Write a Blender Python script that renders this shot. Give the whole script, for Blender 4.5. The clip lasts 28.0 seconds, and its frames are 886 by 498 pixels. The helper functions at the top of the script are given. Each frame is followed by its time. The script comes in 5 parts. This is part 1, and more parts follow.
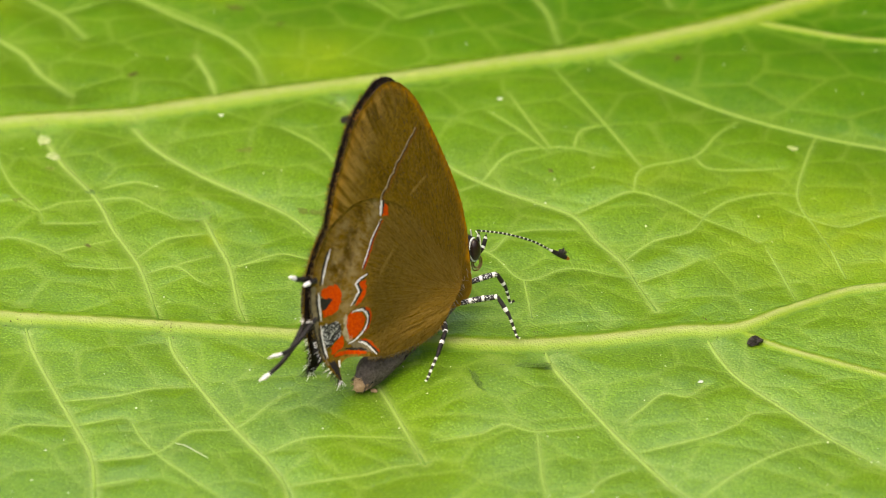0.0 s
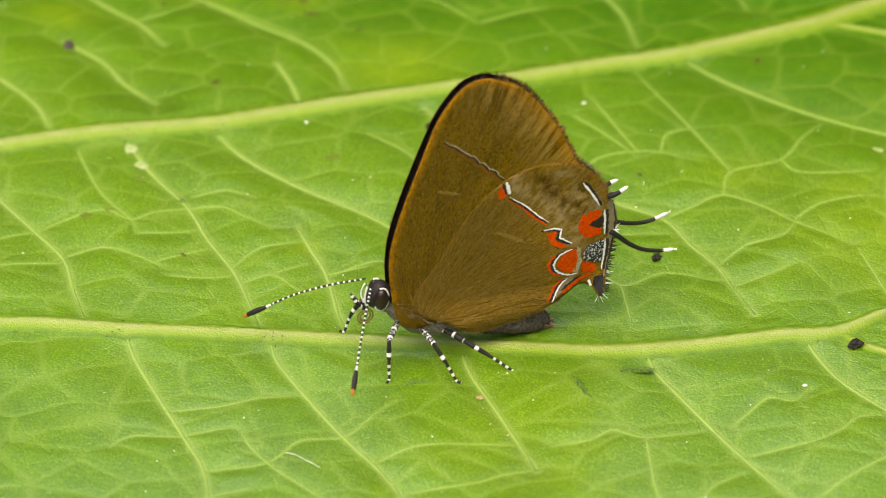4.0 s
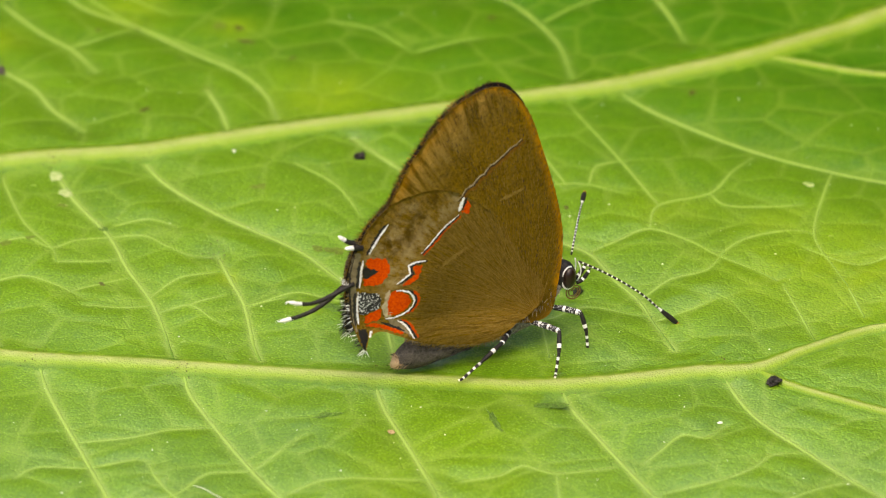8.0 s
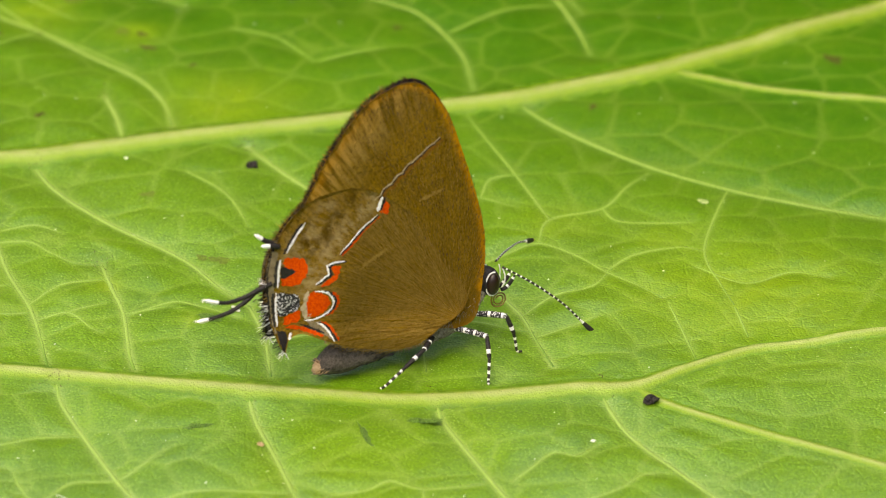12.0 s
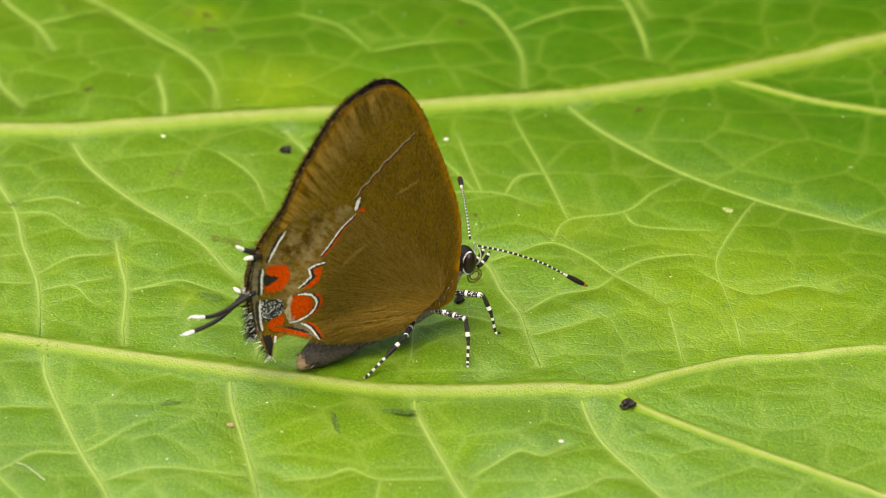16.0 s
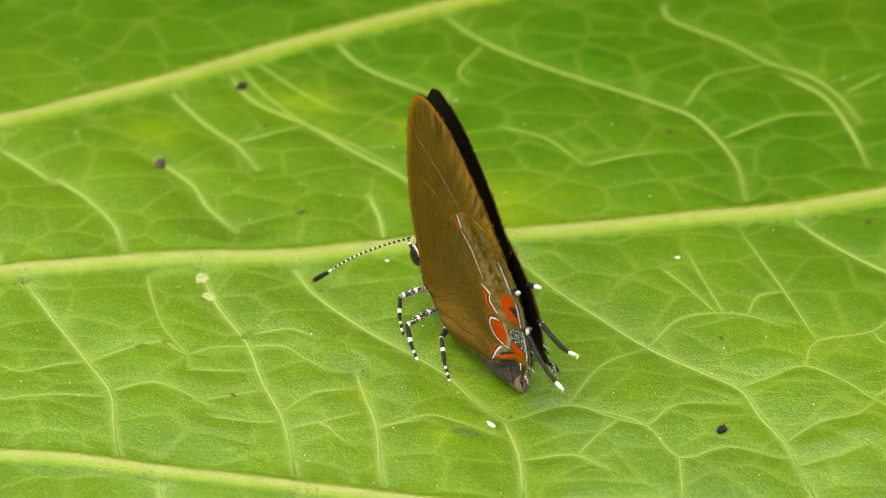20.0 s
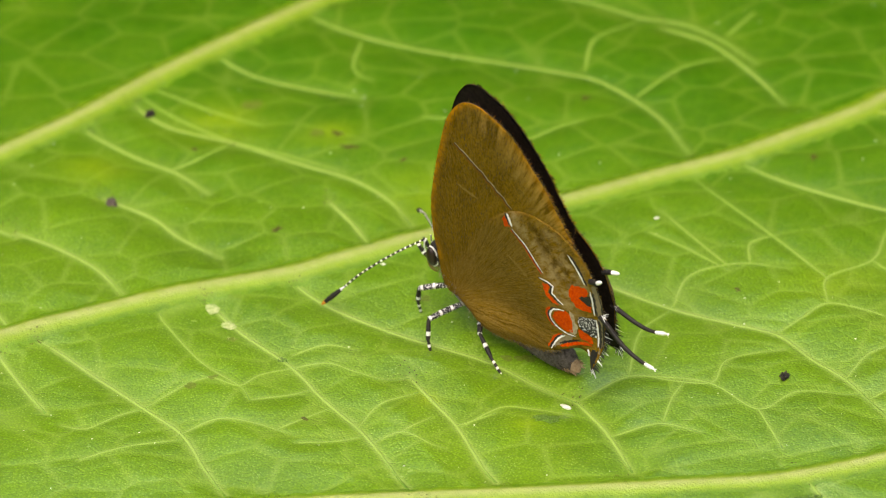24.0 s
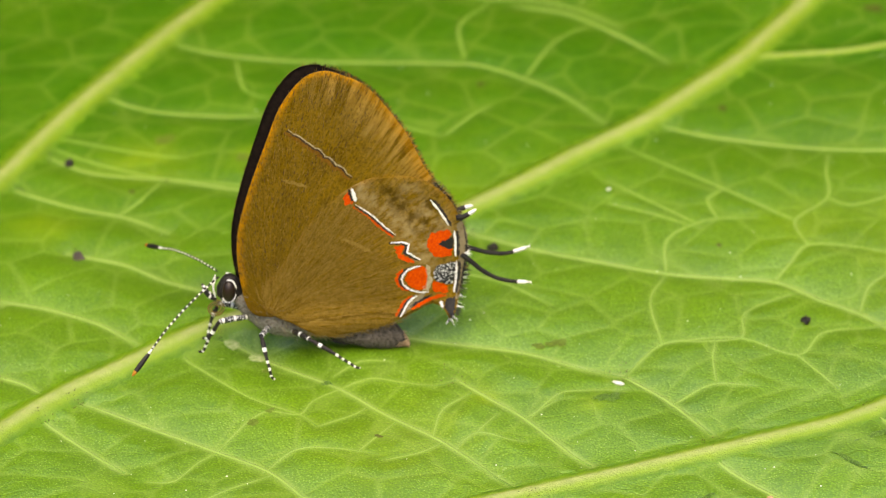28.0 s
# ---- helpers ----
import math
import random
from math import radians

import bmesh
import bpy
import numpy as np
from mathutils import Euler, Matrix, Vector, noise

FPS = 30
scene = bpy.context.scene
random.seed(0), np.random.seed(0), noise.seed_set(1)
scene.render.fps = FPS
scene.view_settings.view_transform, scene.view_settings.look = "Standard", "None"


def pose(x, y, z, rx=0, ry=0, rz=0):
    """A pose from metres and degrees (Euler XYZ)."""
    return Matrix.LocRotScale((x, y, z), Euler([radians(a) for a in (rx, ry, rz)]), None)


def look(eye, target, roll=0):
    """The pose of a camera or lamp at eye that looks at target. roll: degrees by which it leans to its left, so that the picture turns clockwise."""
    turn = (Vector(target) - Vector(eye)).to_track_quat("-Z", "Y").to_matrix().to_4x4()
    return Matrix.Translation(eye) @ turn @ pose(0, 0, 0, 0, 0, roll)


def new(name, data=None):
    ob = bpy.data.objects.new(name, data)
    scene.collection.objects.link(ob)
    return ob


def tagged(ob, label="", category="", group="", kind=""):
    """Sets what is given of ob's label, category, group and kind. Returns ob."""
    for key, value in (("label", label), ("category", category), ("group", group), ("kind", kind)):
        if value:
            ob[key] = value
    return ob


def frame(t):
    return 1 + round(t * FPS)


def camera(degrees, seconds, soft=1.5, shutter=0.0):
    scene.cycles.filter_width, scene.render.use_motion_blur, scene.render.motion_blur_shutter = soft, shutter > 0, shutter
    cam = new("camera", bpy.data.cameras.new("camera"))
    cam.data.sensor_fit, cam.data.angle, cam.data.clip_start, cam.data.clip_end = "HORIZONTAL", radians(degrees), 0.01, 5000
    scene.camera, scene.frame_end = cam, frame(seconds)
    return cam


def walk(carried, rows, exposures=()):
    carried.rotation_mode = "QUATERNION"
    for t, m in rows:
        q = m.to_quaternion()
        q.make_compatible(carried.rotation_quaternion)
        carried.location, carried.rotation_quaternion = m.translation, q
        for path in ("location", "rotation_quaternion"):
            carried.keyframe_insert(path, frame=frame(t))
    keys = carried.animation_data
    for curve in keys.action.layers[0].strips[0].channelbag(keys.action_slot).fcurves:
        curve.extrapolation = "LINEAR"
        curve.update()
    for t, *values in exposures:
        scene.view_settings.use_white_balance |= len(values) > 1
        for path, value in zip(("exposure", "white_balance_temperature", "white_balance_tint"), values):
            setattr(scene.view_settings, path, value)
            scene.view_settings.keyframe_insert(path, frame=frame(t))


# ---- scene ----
MM = 0.001
EXPOSURE = 1.36
SKY, SUN, SUN_UP, SUN_ROUND, SUN_WIDE = 0.15, 0.5, 68, 205, 60
KELVIN, TINT = 7900, 10
LEAF_DARK, LEAF_LIGHT, LEAF_YELLOW, LEAF_VEINLET = (0.046, 0.128, 0.003), (0.096, 0.222, 0.004), (0.155, 0.30, 0.005), (0.205, 0.345, 0.022)
VEIN_A, VEIN_B = (0.25, 0.36, 0.085), (0.20, 0.32, 0.05)
NET_A, NET_B = (0.21, 0.33, 0.06), (0.17, 0.29, 0.035)

# ---- camera ----
cam = camera(11.45, 28.0, soft=1.0)
cam.data.dof.use_dof = True
cam.data.dof.focus_distance = 0.2625
cam.data.dof.aperture_fstop = 62.0
PATH = [
    (0, (0.00000, -0.21800, 0.13727), (-0.00000, 0.00415, 0.00608), 0.02),
    (0.5, (-0.00025, -0.21767, 0.13687), (-0.00006, 0.00458, 0.00585), -0.04),
    (1, (-0.00166, -0.21670, 0.13753), (-0.00058, 0.00511, 0.00577), 0.05),
    (1.5, (-0.00360, -0.21570, 0.13723), (-0.00134, 0.00612, 0.00548), 0.12),
    (2, (-0.00275, -0.21613, 0.13711), (-0.00165, 0.00595, 0.00579), -0.17),
    (2.5, (-0.00359, -0.21589, 0.13722), (-0.00194, 0.00609, 0.00575), -0.12),
    (3, (-0.00399, -0.21657, 0.13822), (-0.00263, 0.00514, 0.00630), -0.28),
    (3.5, (-0.00726, -0.21720, 0.13853), (-0.00439, 0.00448, 0.00658), -0.15),
    (5.5, (-0.01451, -0.21871, 0.13957), (-0.00779, 0.00276, 0.00739), 0.27),
    (6, (-0.00959, -0.21779, 0.13832), (-0.00601, 0.00407, 0.00669), 0.04),
    (6.5, (-0.00398, -0.21630, 0.13868), (-0.00372, 0.00521, 0.00641), -0.34),
    (7, (-0.00348, -0.21515, 0.13861), (-0.00229, 0.00632, 0.00627), -0.11),
    (7.5, (-0.00242, -0.21493, 0.13864), (-0.00186, 0.00669, 0.00656), -0.07),
    (8, (-0.00222, -0.21557, 0.13842), (-0.00102, 0.00663, 0.00732), 0.16),
    (8.5, (0.00203, -0.21374, 0.13900), (0.00122, 0.00822, 0.00748), 0.00),
    (9, (0.00500, -0.21266, 0.13866), (0.00380, 0.00947, 0.00744), 0.12),
    (9.5, (0.00680, -0.21237, 0.13756), (0.00529, 0.01021, 0.00710), 0.27),
    (10, (0.00853, -0.21285, 0.13770), (0.00594, 0.00966, 0.00714), 0.20),
    (10.5, (0.00906, -0.21375, 0.13797), (0.00620, 0.00870, 0.00732), 0.32),
    (11, (0.00898, -0.21343, 0.13823), (0.00621, 0.00873, 0.00707), 0.44),
    (11.5, (0.00892, -0.21340, 0.13735), (0.00619, 0.00910, 0.00677), 0.55),
    (12, (0.00866, -0.21323, 0.13750), (0.00617, 0.00917, 0.00674), 0.65),
    (12.5, (0.00839, -0.21326, 0.13749), (0.00615, 0.00916, 0.00677), 0.78),
    (14.5, (0.00638, -0.21411, 0.13719), (0.00591, 0.00857, 0.00689), 2.25),
    (15, (0.01782, -0.21357, 0.13701), (0.00628, 0.00879, 0.00668), 1.40),
    (15.5, (0.02843, -0.21269, 0.13630), (0.00657, 0.00913, 0.00637), 0.71),
    (16, (0.03668, -0.21147, 0.13678), (0.00684, 0.00910, 0.00632), 0.24),
    (16.5, (0.04174, -0.20982, 0.13532), (0.00669, 0.01037, 0.00551), -0.09),
    (17, (0.03929, -0.21059, 0.13705), (0.00572, 0.00931, 0.00635), 0.17),
    (17.5, (0.03431, -0.21004, 0.13751), (0.00292, 0.01015, 0.00676), 0.35),
    (18, (0.02681, -0.20680, 0.13755), (-0.00135, 0.01384, 0.00682), 0.57),
    (18.5, (0.01729, -0.20394, 0.13880), (-0.00502, 0.01724, 0.00786), 1.01),
    (19, (0.01429, -0.20321, 0.13920), (-0.00697, 0.01832, 0.00869), 0.77),
    (19.5, (0.01252, -0.20446, 0.13894), (-0.00838, 0.01762, 0.00929), 0.58),
    (20, (0.01062, -0.20446, 0.13915), (-0.00952, 0.01750, 0.00918), 0.26),
    (20.5, (0.01098, -0.20344, 0.13875), (-0.01003, 0.01833, 0.00860), -0.28),
    (21, (0.01183, -0.20386, 0.13875), (-0.01004, 0.01791, 0.00875), -0.95),
    (21.5, (0.01231, -0.20404, 0.13916), (-0.00994, 0.01755, 0.00891), -1.67),
    (23.5, (-0.03168, -0.20472, 0.14269), (-0.01212, 0.01572, 0.01007), -1.53),
    (24, (-0.05066, -0.20265, 0.14419), (-0.01333, 0.01497, 0.01073), -0.71),
    (24.5, (-0.06558, -0.20001, 0.14528), (-0.01438, 0.01443, 0.01128), -0.42),
    (25, (-0.07914, -0.19718, 0.14713), (-0.01562, 0.01337, 0.01222), -0.15),
    (25.5, (-0.08310, -0.19569, 0.14738), (-0.01578, 0.01350, 0.01221), -0.99),
    (26, (-0.09342, -0.19234, 0.14889), (-0.01674, 0.01300, 0.01281), -0.89),
    (26.5, (-0.10701, -0.18723, 0.15087), (-0.01822, 0.01241, 0.01367), -0.18),
    (27, (-0.11322, -0.18441, 0.15229), (-0.01894, 0.01207, 0.01419), -0.17),
    (27.5, (-0.11248, -0.18465, 0.15235), (-0.01879, 0.01207, 0.01418), -0.94),
    (28, (-0.11211, -0.18537, 0.15186), (-0.01876, 0.01183, 0.01415), -1.39),
]

walk(cam, [(t, look(e, g, r)) for t, e, g, r in PATH], exposures=[(0, EXPOSURE, KELVIN, TINT), (28, EXPOSURE, KELVIN, TINT)])

# ---- light ----
world = bpy.data.worlds.new("overcast_sky")
scene.world = world
world.use_nodes = True
sky = world.node_tree.nodes.new("ShaderNodeTexSky")
sky.sky_type = "NISHITA"
sky.sun_disc = False
sky.sun_elevation, sky.sun_rotation = radians(SUN_UP), radians(SUN_ROUND)
sky.air_density, sky.dust_density = 1.0, 4.0
back = world.node_tree.nodes["Background"]
back.inputs["Strength"].default_value = SKY
world.node_tree.links.new(sky.outputs["Color"], back.inputs["Color"])
sun_data = bpy.data.lights.new("sun", "SUN")
sun_data.energy, sun_data.angle, sun_data.color = SUN, radians(SUN_WIDE), (1.0, 0.96, 0.9)
sun = new("sun", sun_data)
sun.matrix_world = look((math.sin(radians(SUN_ROUND)) * math.cos(radians(SUN_UP)), math.cos(radians(SUN_ROUND)) * math.cos(radians(SUN_UP)), math.sin(radians(SUN_UP))), (0, 0, 0))


# ---- materials ----
class Mat:
    """A small node builder; coordinates are in millimetres of the object's own space."""

    def __init__(self, name, rough=0.5, spec=0.5, metal=0.0):
        self.m = bpy.data.materials.new(name)
        self.m.use_nodes = True
        self.t = self.m.node_tree
        self.b = self.t.nodes["Principled BSDF"]
        self.b.inputs["Roughness"].default_value = rough
        self.b.inputs["Specular IOR Level"].default_value = spec
        self.b.inputs["Metallic"].default_value = metal
        co = self.t.nodes.new("ShaderNodeTexCoord")
        mp = self.t.nodes.new("ShaderNodeMapping")
        mp.inputs["Scale"].default_value = (1000, 1000, 1000)
        self.link(co.outputs["Object"], mp.inputs["Vector"])
        self.v = mp.outputs["Vector"]

    def link(self, a, b):
        self.t.links.new(a, b)

    def put(self, sock, val):
        if isinstance(val, (int, float)):
            sock.default_value = val
        elif isinstance(val, tuple):
            sock.default_value = (*val, 1.0) if len(sock.default_value) == 4 and len(val) == 3 else val
        else:
            self.link(val, sock)

    def noise(self, scale, detail=3.0, rough=0.55, vec=None):
        n = self.t.nodes.new("ShaderNodeTexNoise")
        n.inputs["Scale"].default_value, n.inputs["Detail"].default_value, n.inputs["Roughness"].default_value = scale, detail, rough
        self.link(vec or self.v, n.inputs["Vector"])
        return n.outputs["Fac"]

    def voronoi(self, scale, feature="F1", vec=None, rand=1.0):
        n = self.t.nodes.new("ShaderNodeTexVoronoi")
        n.feature = feature
        n.inputs["Scale"].default_value, n.inputs["Randomness"].default_value = scale, rand
        self.link(vec or self.v, n.inputs["Vector"])
        return n.outputs["Distance"]

    def ramp(self, fac, a, b, lo=0.0, hi=1.0):
        n = self.t.nodes.new("ShaderNodeMapRange")
        n.inputs["From Min"].default_value, n.inputs["From Max"].default_value = a, b
        n.inputs["To Min"].default_value, n.inputs["To Max"].default_value = lo, hi
        self.link(fac, n.inputs["Value"])
        return n.outputs["Result"]

    def math(self, op, a, b):
        n = self.t.nodes.new("ShaderNodeMath")
        n.operation = op
        self.put(n.inputs[0], a)
        self.put(n.inputs[1], b)
        return n.outputs[0]

    def mix(self, fac, a, b):
        n = self.t.nodes.new("ShaderNodeMix")
        n.data_type = "RGBA"
        self.put(n.inputs[0], fac)
        self.put(n.inputs[6], a)
        self.put(n.inputs[7], b)
        return n.outputs[2]

    def attr(self, name):
        n = self.t.nodes.new("ShaderNodeAttribute")
        n.attribute_name = name
        return n.outputs["Fac"]

    def joined(self, x, y, z=0.0):
        n = self.t.nodes.new("ShaderNodeCombineXYZ")
        for s, val in zip(n.inputs, (x, y, z)):
            self.put(s, val)
        return n.outputs[0]

    def colour(self, c):
        self.put(self.b.inputs["Base Color"], c)
        return self

    def bump(self, height, strength, mm):
        n = self.t.nodes.new("ShaderNodeBump")
        n.inputs["Strength"].default_value, n.inputs["Distance"].default_value = strength, mm * MM
        self.link(height, n.inputs["Height"])
        last = self.b.inputs["Normal"]
        if last.is_linked:
            self.link(last.links[0].from_socket, n.inputs["Normal"])
        self.link(n.outputs["Normal"], last)
        return self


def leaf_material():
    k = Mat("leaf_green", 0.45, 0.22)
    big = k.ramp(k.noise(0.045, 3), 0.35, 0.68)
    mid = k.ramp(k.noise(0.16, 5, 0.62), 0.36, 0.62)
    fine = k.ramp(k.noise(6.0, 3, 0.7), 0.3, 0.75)
    c = k.mix(mid, LEAF_DARK, LEAF_LIGHT)
    c = k.mix(k.math("MULTIPLY", big, 0.45), c, LEAF_YELLOW)
    net = k.ramp(k.voronoi(0.9, "DISTANCE_TO_EDGE"), 0.0, 0.09, 1.0, 0.0)
    c = k.mix(k.math("MULTIPLY", net, 0.16), c, LEAF_VEINLET)
    c = k.mix(k.math("MULTIPLY", fine, 0.5), c, LEAF_VEINLET)
    grain = k.ramp(k.voronoi(6.0), 0.25, 0.7, 0.0, 0.5)
    c = k.mix(grain, c, LEAF_DARK)
    # pale speckling that also paints in the surface's tiny glints
    dots = k.math("MULTIPLY", k.ramp(k.voronoi(6.0), 0.05, 0.30, 0.42, 0.0), k.ramp(k.noise(0.8, 3), 0.42, 0.62))
    c = k.mix(dots, c, (0.42, 0.53, 0.24))
    # deeper green towards the far side, with shade painted into the colour
    c = k.mix(k.math("MULTIPLY", k.attr("deep_shade"), k.ramp(k.noise(0.11, 4, 0.6), 0.3, 0.7, 0.5, 0.9)), c, (0.022, 0.120, 0.0012))
    near = k.attr("near_vein")
    c = k.mix(k.math("MULTIPLY", near, 0.4), c, LEAF_VEINLET)
    c = k.mix(k.math("MULTIPLY", k.attr("vein_pale"), k.ramp(k.noise(0.7, 4), 0.3, 0.65, 0.5, 1.0)), c, VEIN_A)
    # yellowed blotches, together with the sheen painted at the right
    c = k.mix(k.math("MULTIPLY", k.attr("yellow_and_sheen"), k.ramp(k.noise(0.6, 4), 0.3, 0.6, 0.3, 0.9)), c, (0.23, 0.34, 0.008))
    stain = k.ramp(k.noise(0.35, 5, 0.7), 0.70, 0.78)
    c = k.mix(k.math("MULTIPLY", stain, 0.35), c, (0.10, 0.13, 0.015))
    k.colour(c)
    k.put(k.b.inputs["Coat Weight"], 1.0)
    k.put(k.b.inputs["Coat IOR"], 1.6)
    k.put(k.b.inputs["Coat Roughness"], k.ramp(k.noise(0.5, 4), 0.3, 0.75, 0.14, 0.28))
    k.bump(k.voronoi(6.5), 0.9, -0.022)
    k.bump(k.noise(4.0, 3, 0.6), 0.7, 0.015)
    k.bump(net, 0.4, -0.03)
    k.bump(k.noise(1.2, 3), 0.2, 0.04)
    k.link(k.b.inputs["Normal"].links[0].from_socket, k.b.inputs["Coat Normal"])
    return k.m


def vein_material(name, crest, flank, rough=0.42):
    k = Mat(name, rough, 0.45)
    top = k.ramp(k.attr("crest"), 0.45, 0.95)
    lean = k.ramp(k.noise(0.6, 4), 0.3, 0.7, 0.7, 1.15)
    base = k.mix(k.ramp(k.noise(0.22, 4), 0.3, 0.7), LEAF_DARK, LEAF_LIGHT)
    c = k.mix(k.ramp(k.attr("crest"), 0.02, 0.35), base, flank)
    c = k.mix(k.math("MULTIPLY", top, lean), c, crest)
    c = k.mix(k.ramp(k.noise(2.2, 5, 0.7), 0.48, 0.68, 0.0, 0.55), c, flank)
    dots = k.ramp(k.voronoi(5.0), 0.05, 0.13, 1.0, 0.0)
    spots = k.ramp(k.noise(0.35, 2), 0.46, 0.60)
    c = k.mix(k.math("MULTIPLY", dots, k.math("MULTIPLY", spots, 0.35)), c, (0.09, 0.05, 0.02))
    k.colour(c)
    k.bump(k.noise(7.0, 3), 0.8, 0.08)
    k.bump(k.noise(1.6, 3), 0.5, 0.08)
    return k.m


def wing_material(name, dark, light, orange, rim_gain, strand_gain):
    k = Mat(name, 0.75, 0.02)
    ang, rad = k.attr("ang"), k.attr("rad")
    ray_vec = k.joined(k.math("MULTIPLY", ang, 9.0), k.math("MULTIPLY", rad, 0.35))
    hair_vec = k.joined(k.math("MULTIPLY", ang, 52.0), k.math("MULTIPLY", rad, 2.4))
    rays = k.ramp(k.noise(1.0, 3, 0.6, ray_vec), 0.35, 0.7)
    hairs = k.ramp(k.noise(1.0, 3, 0.7, hair_vec), 0.40, 0.60)
    long_vec = k.joined(k.math("MULTIPLY", ang, 60.0), k.math("MULTIPLY", rad, 0.55))
    strands = k.ramp(k.noise(1.0, 4, 0.7, long_vec), 0.40, 0.62)
    fleck_vec = k.joined(k.math("MULTIPLY", ang, 95.0), k.math("MULTIPLY", rad, 5.5))
    flecks = k.ramp(k.noise(1.0, 2, 0.6, fleck_vec), 0.52, 0.66)
    scales = k.ramp(k.noise(7.0, 3, 0.75), 0.42, 0.62)
    smudge = k.ramp(k.noise(0.45, 4, 0.6), 0.35, 0.7)
    c = k.mix(rays, dark, light)
    c = k.mix(k.math("MULTIPLY", smudge, 0.5), c, tuple(x * 0.62 for x in dark))
    c = k.mix(k.math("MULTIPLY", hairs, 0.4), c, tuple(x * 1.5 for x in light))
    c = k.mix(k.math("MULTIPLY", strands, strand_gain), c, (0.27, 0.18, 0.045))
    c = k.mix(k.math("MULTIPLY", flecks, 0.5), c, tuple(x * 0.38 for x in dark))
    c = k.mix(k.math("MULTIPLY", scales, 0.14), c, tuple(x * 0.45 for x in dark))
    # the outer margin's fine streaks, orange-tan at the edge and greyer inwards
    streak_vec = k.joined(k.math("MULTIPLY", ang, 34.0), k.math("MULTIPLY", rad, 0.25))
    streak = k.ramp(k.noise(1.0, 3, 0.65, streak_vec), 0.40, 0.66)
    gap = k.ramp(k.noise(0.5, 3, 0.5), 0.38, 0.60)
    outer, edge = k.attr("outer"), k.attr("edge")
    c = k.mix(k.math("MULTIPLY", outer, k.math("MULTIPLY", streak, k.math("MULTIPLY", gap, 0.9))), c, (0.27, 0.18, 0.05))
    c = k.mix(k.math("MULTIPLY", edge, k.math("MULTIPLY", streak, 0.9)), c, (0.40, 0.235, 0.05))
    c = k.mix(k.math("MULTIPLY", edge, k.ramp(streak, 0.0, 0.5, 0.6, 0.0)), c, (0.06, 0.034, 0.003))
    # clouded pale bands of the hindwing
    cloud = k.math("MULTIPLY", k.attr("cloud"), k.ramp(k.noise(1.0, 4, 0.7, k.joined(k.math("MULTIPLY", ang, 20.0), k.math("MULTIPLY", rad, 0.9))), 0.40, 0.60))
    c = k.mix(k.math("MULTIPLY", cloud, 0.9), c, (0.29, 0.22, 0.10))
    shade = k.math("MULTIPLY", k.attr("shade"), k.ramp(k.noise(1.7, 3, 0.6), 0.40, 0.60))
    c = k.mix(k.math("MULTIPLY", shade, 0.85), c, tuple(x * 0.5 for x in dark))
    c = k.mix(k.math("MULTIPLY", k.attr("rim"), k.math("MULTIPLY", k.ramp(k.noise(3.0, 4, 0.7), 0.34, 0.56, 0.25, 1.0), rim_gain)), c, orange)
    k.colour(c)
    k.put(k.b.inputs["Sheen Weight"], 0.06)
    k.put(k.b.inputs["Sheen Roughness"], 0.35)
    k.put(k.b.inputs["Sheen Tint"], (0.85, 0.50, 0.10))
    k.bump(hairs, 0.8, 0.04)
    k.bump(flecks, 0.8, -0.05)
    k.bump(scales, 0.3, 0.02)
    return k.m


def plain_material(name, a, b, scale=6.0, rough=0.6, spec=0.3, bump=0.4, mm=0.03):
    k = Mat(name, rough, spec)
    f = k.ramp(k.noise(scale, 3, 0.65), 0.32, 0.7)
    k.colour(k.mix(f, a, b))
    k.bump(f, bump, mm)
    return k.m


def mottled_material():
    k = Mat("silver_mottle", 0.55, 0.3)
    f = k.ramp(k.noise(10.0, 1, 0.5), 0.55, 0.61)
    k.colour(k.mix(f, (0.012, 0.012, 0.014), (0.62, 0.63, 0.64)))
    k.bump(f, 0.4, 0.03)
    return k.m


M_LEAF = leaf_material()
M_MAIN = vein_material("main_vein_pale", (0.28, 0.335, 0.10), (0.165, 0.275, 0.010))
M_VEIN = vein_material("vein_green", VEIN_A, VEIN_B)
M_NET = vein_material("veinlet_green", NET_A, NET_B)
M_FW = wing_material("forewing_brown", (0.098, 0.056, 0.0022), (0.195, 0.115, 0.005), (0.46, 0.20, 0.006), 1.0, 0.25)
M_HW = wing_material("hindwing_brown", (0.098, 0.056, 0.0022), (0.195, 0.115, 0.005), (0.26, 0.13, 0.02), 0.5, 0.55)
M_BAR = plain_material("scale_light_brown", (0.17, 0.105, 0.014), (0.27, 0.175, 0.045), 6.0, 0.75, 0.05)
M_HAIR = plain_material("wing_hair_brown", (0.12, 0.075, 0.006), (0.22, 0.14, 0.03), 5.0, 0.75, 0.05)
M_RUST = plain_material("scale_rust", (0.13, 0.055, 0.006), (0.21, 0.10, 0.014), 6.0, 0.75, 0.05)
M_PALE = plain_material("scale_cream", (0.24, 0.19, 0.10), (0.44, 0.37, 0.24), 5.0, 0.75, 0.1)
M_DORSAL = plain_material("wing_upperside_black", (0.006, 0.004, 0.003), (0.016, 0.010, 0.007), 4.0, 0.8, 0.1)
M_RIM = plain_material("wing_edge_orange", (0.36, 0.13, 0.012), (0.48, 0.20, 0.02), 5.0)
M_WHITE = plain_material("scale_white", (0.60, 0.60, 0.58), (0.85, 0.85, 0.84), 9.0, 0.7)
M_ORANGE = plain_material("scale_orange", (0.40, 0.028, 0.001), (0.66, 0.085, 0.002), 8.0, 0.7, 0.1)
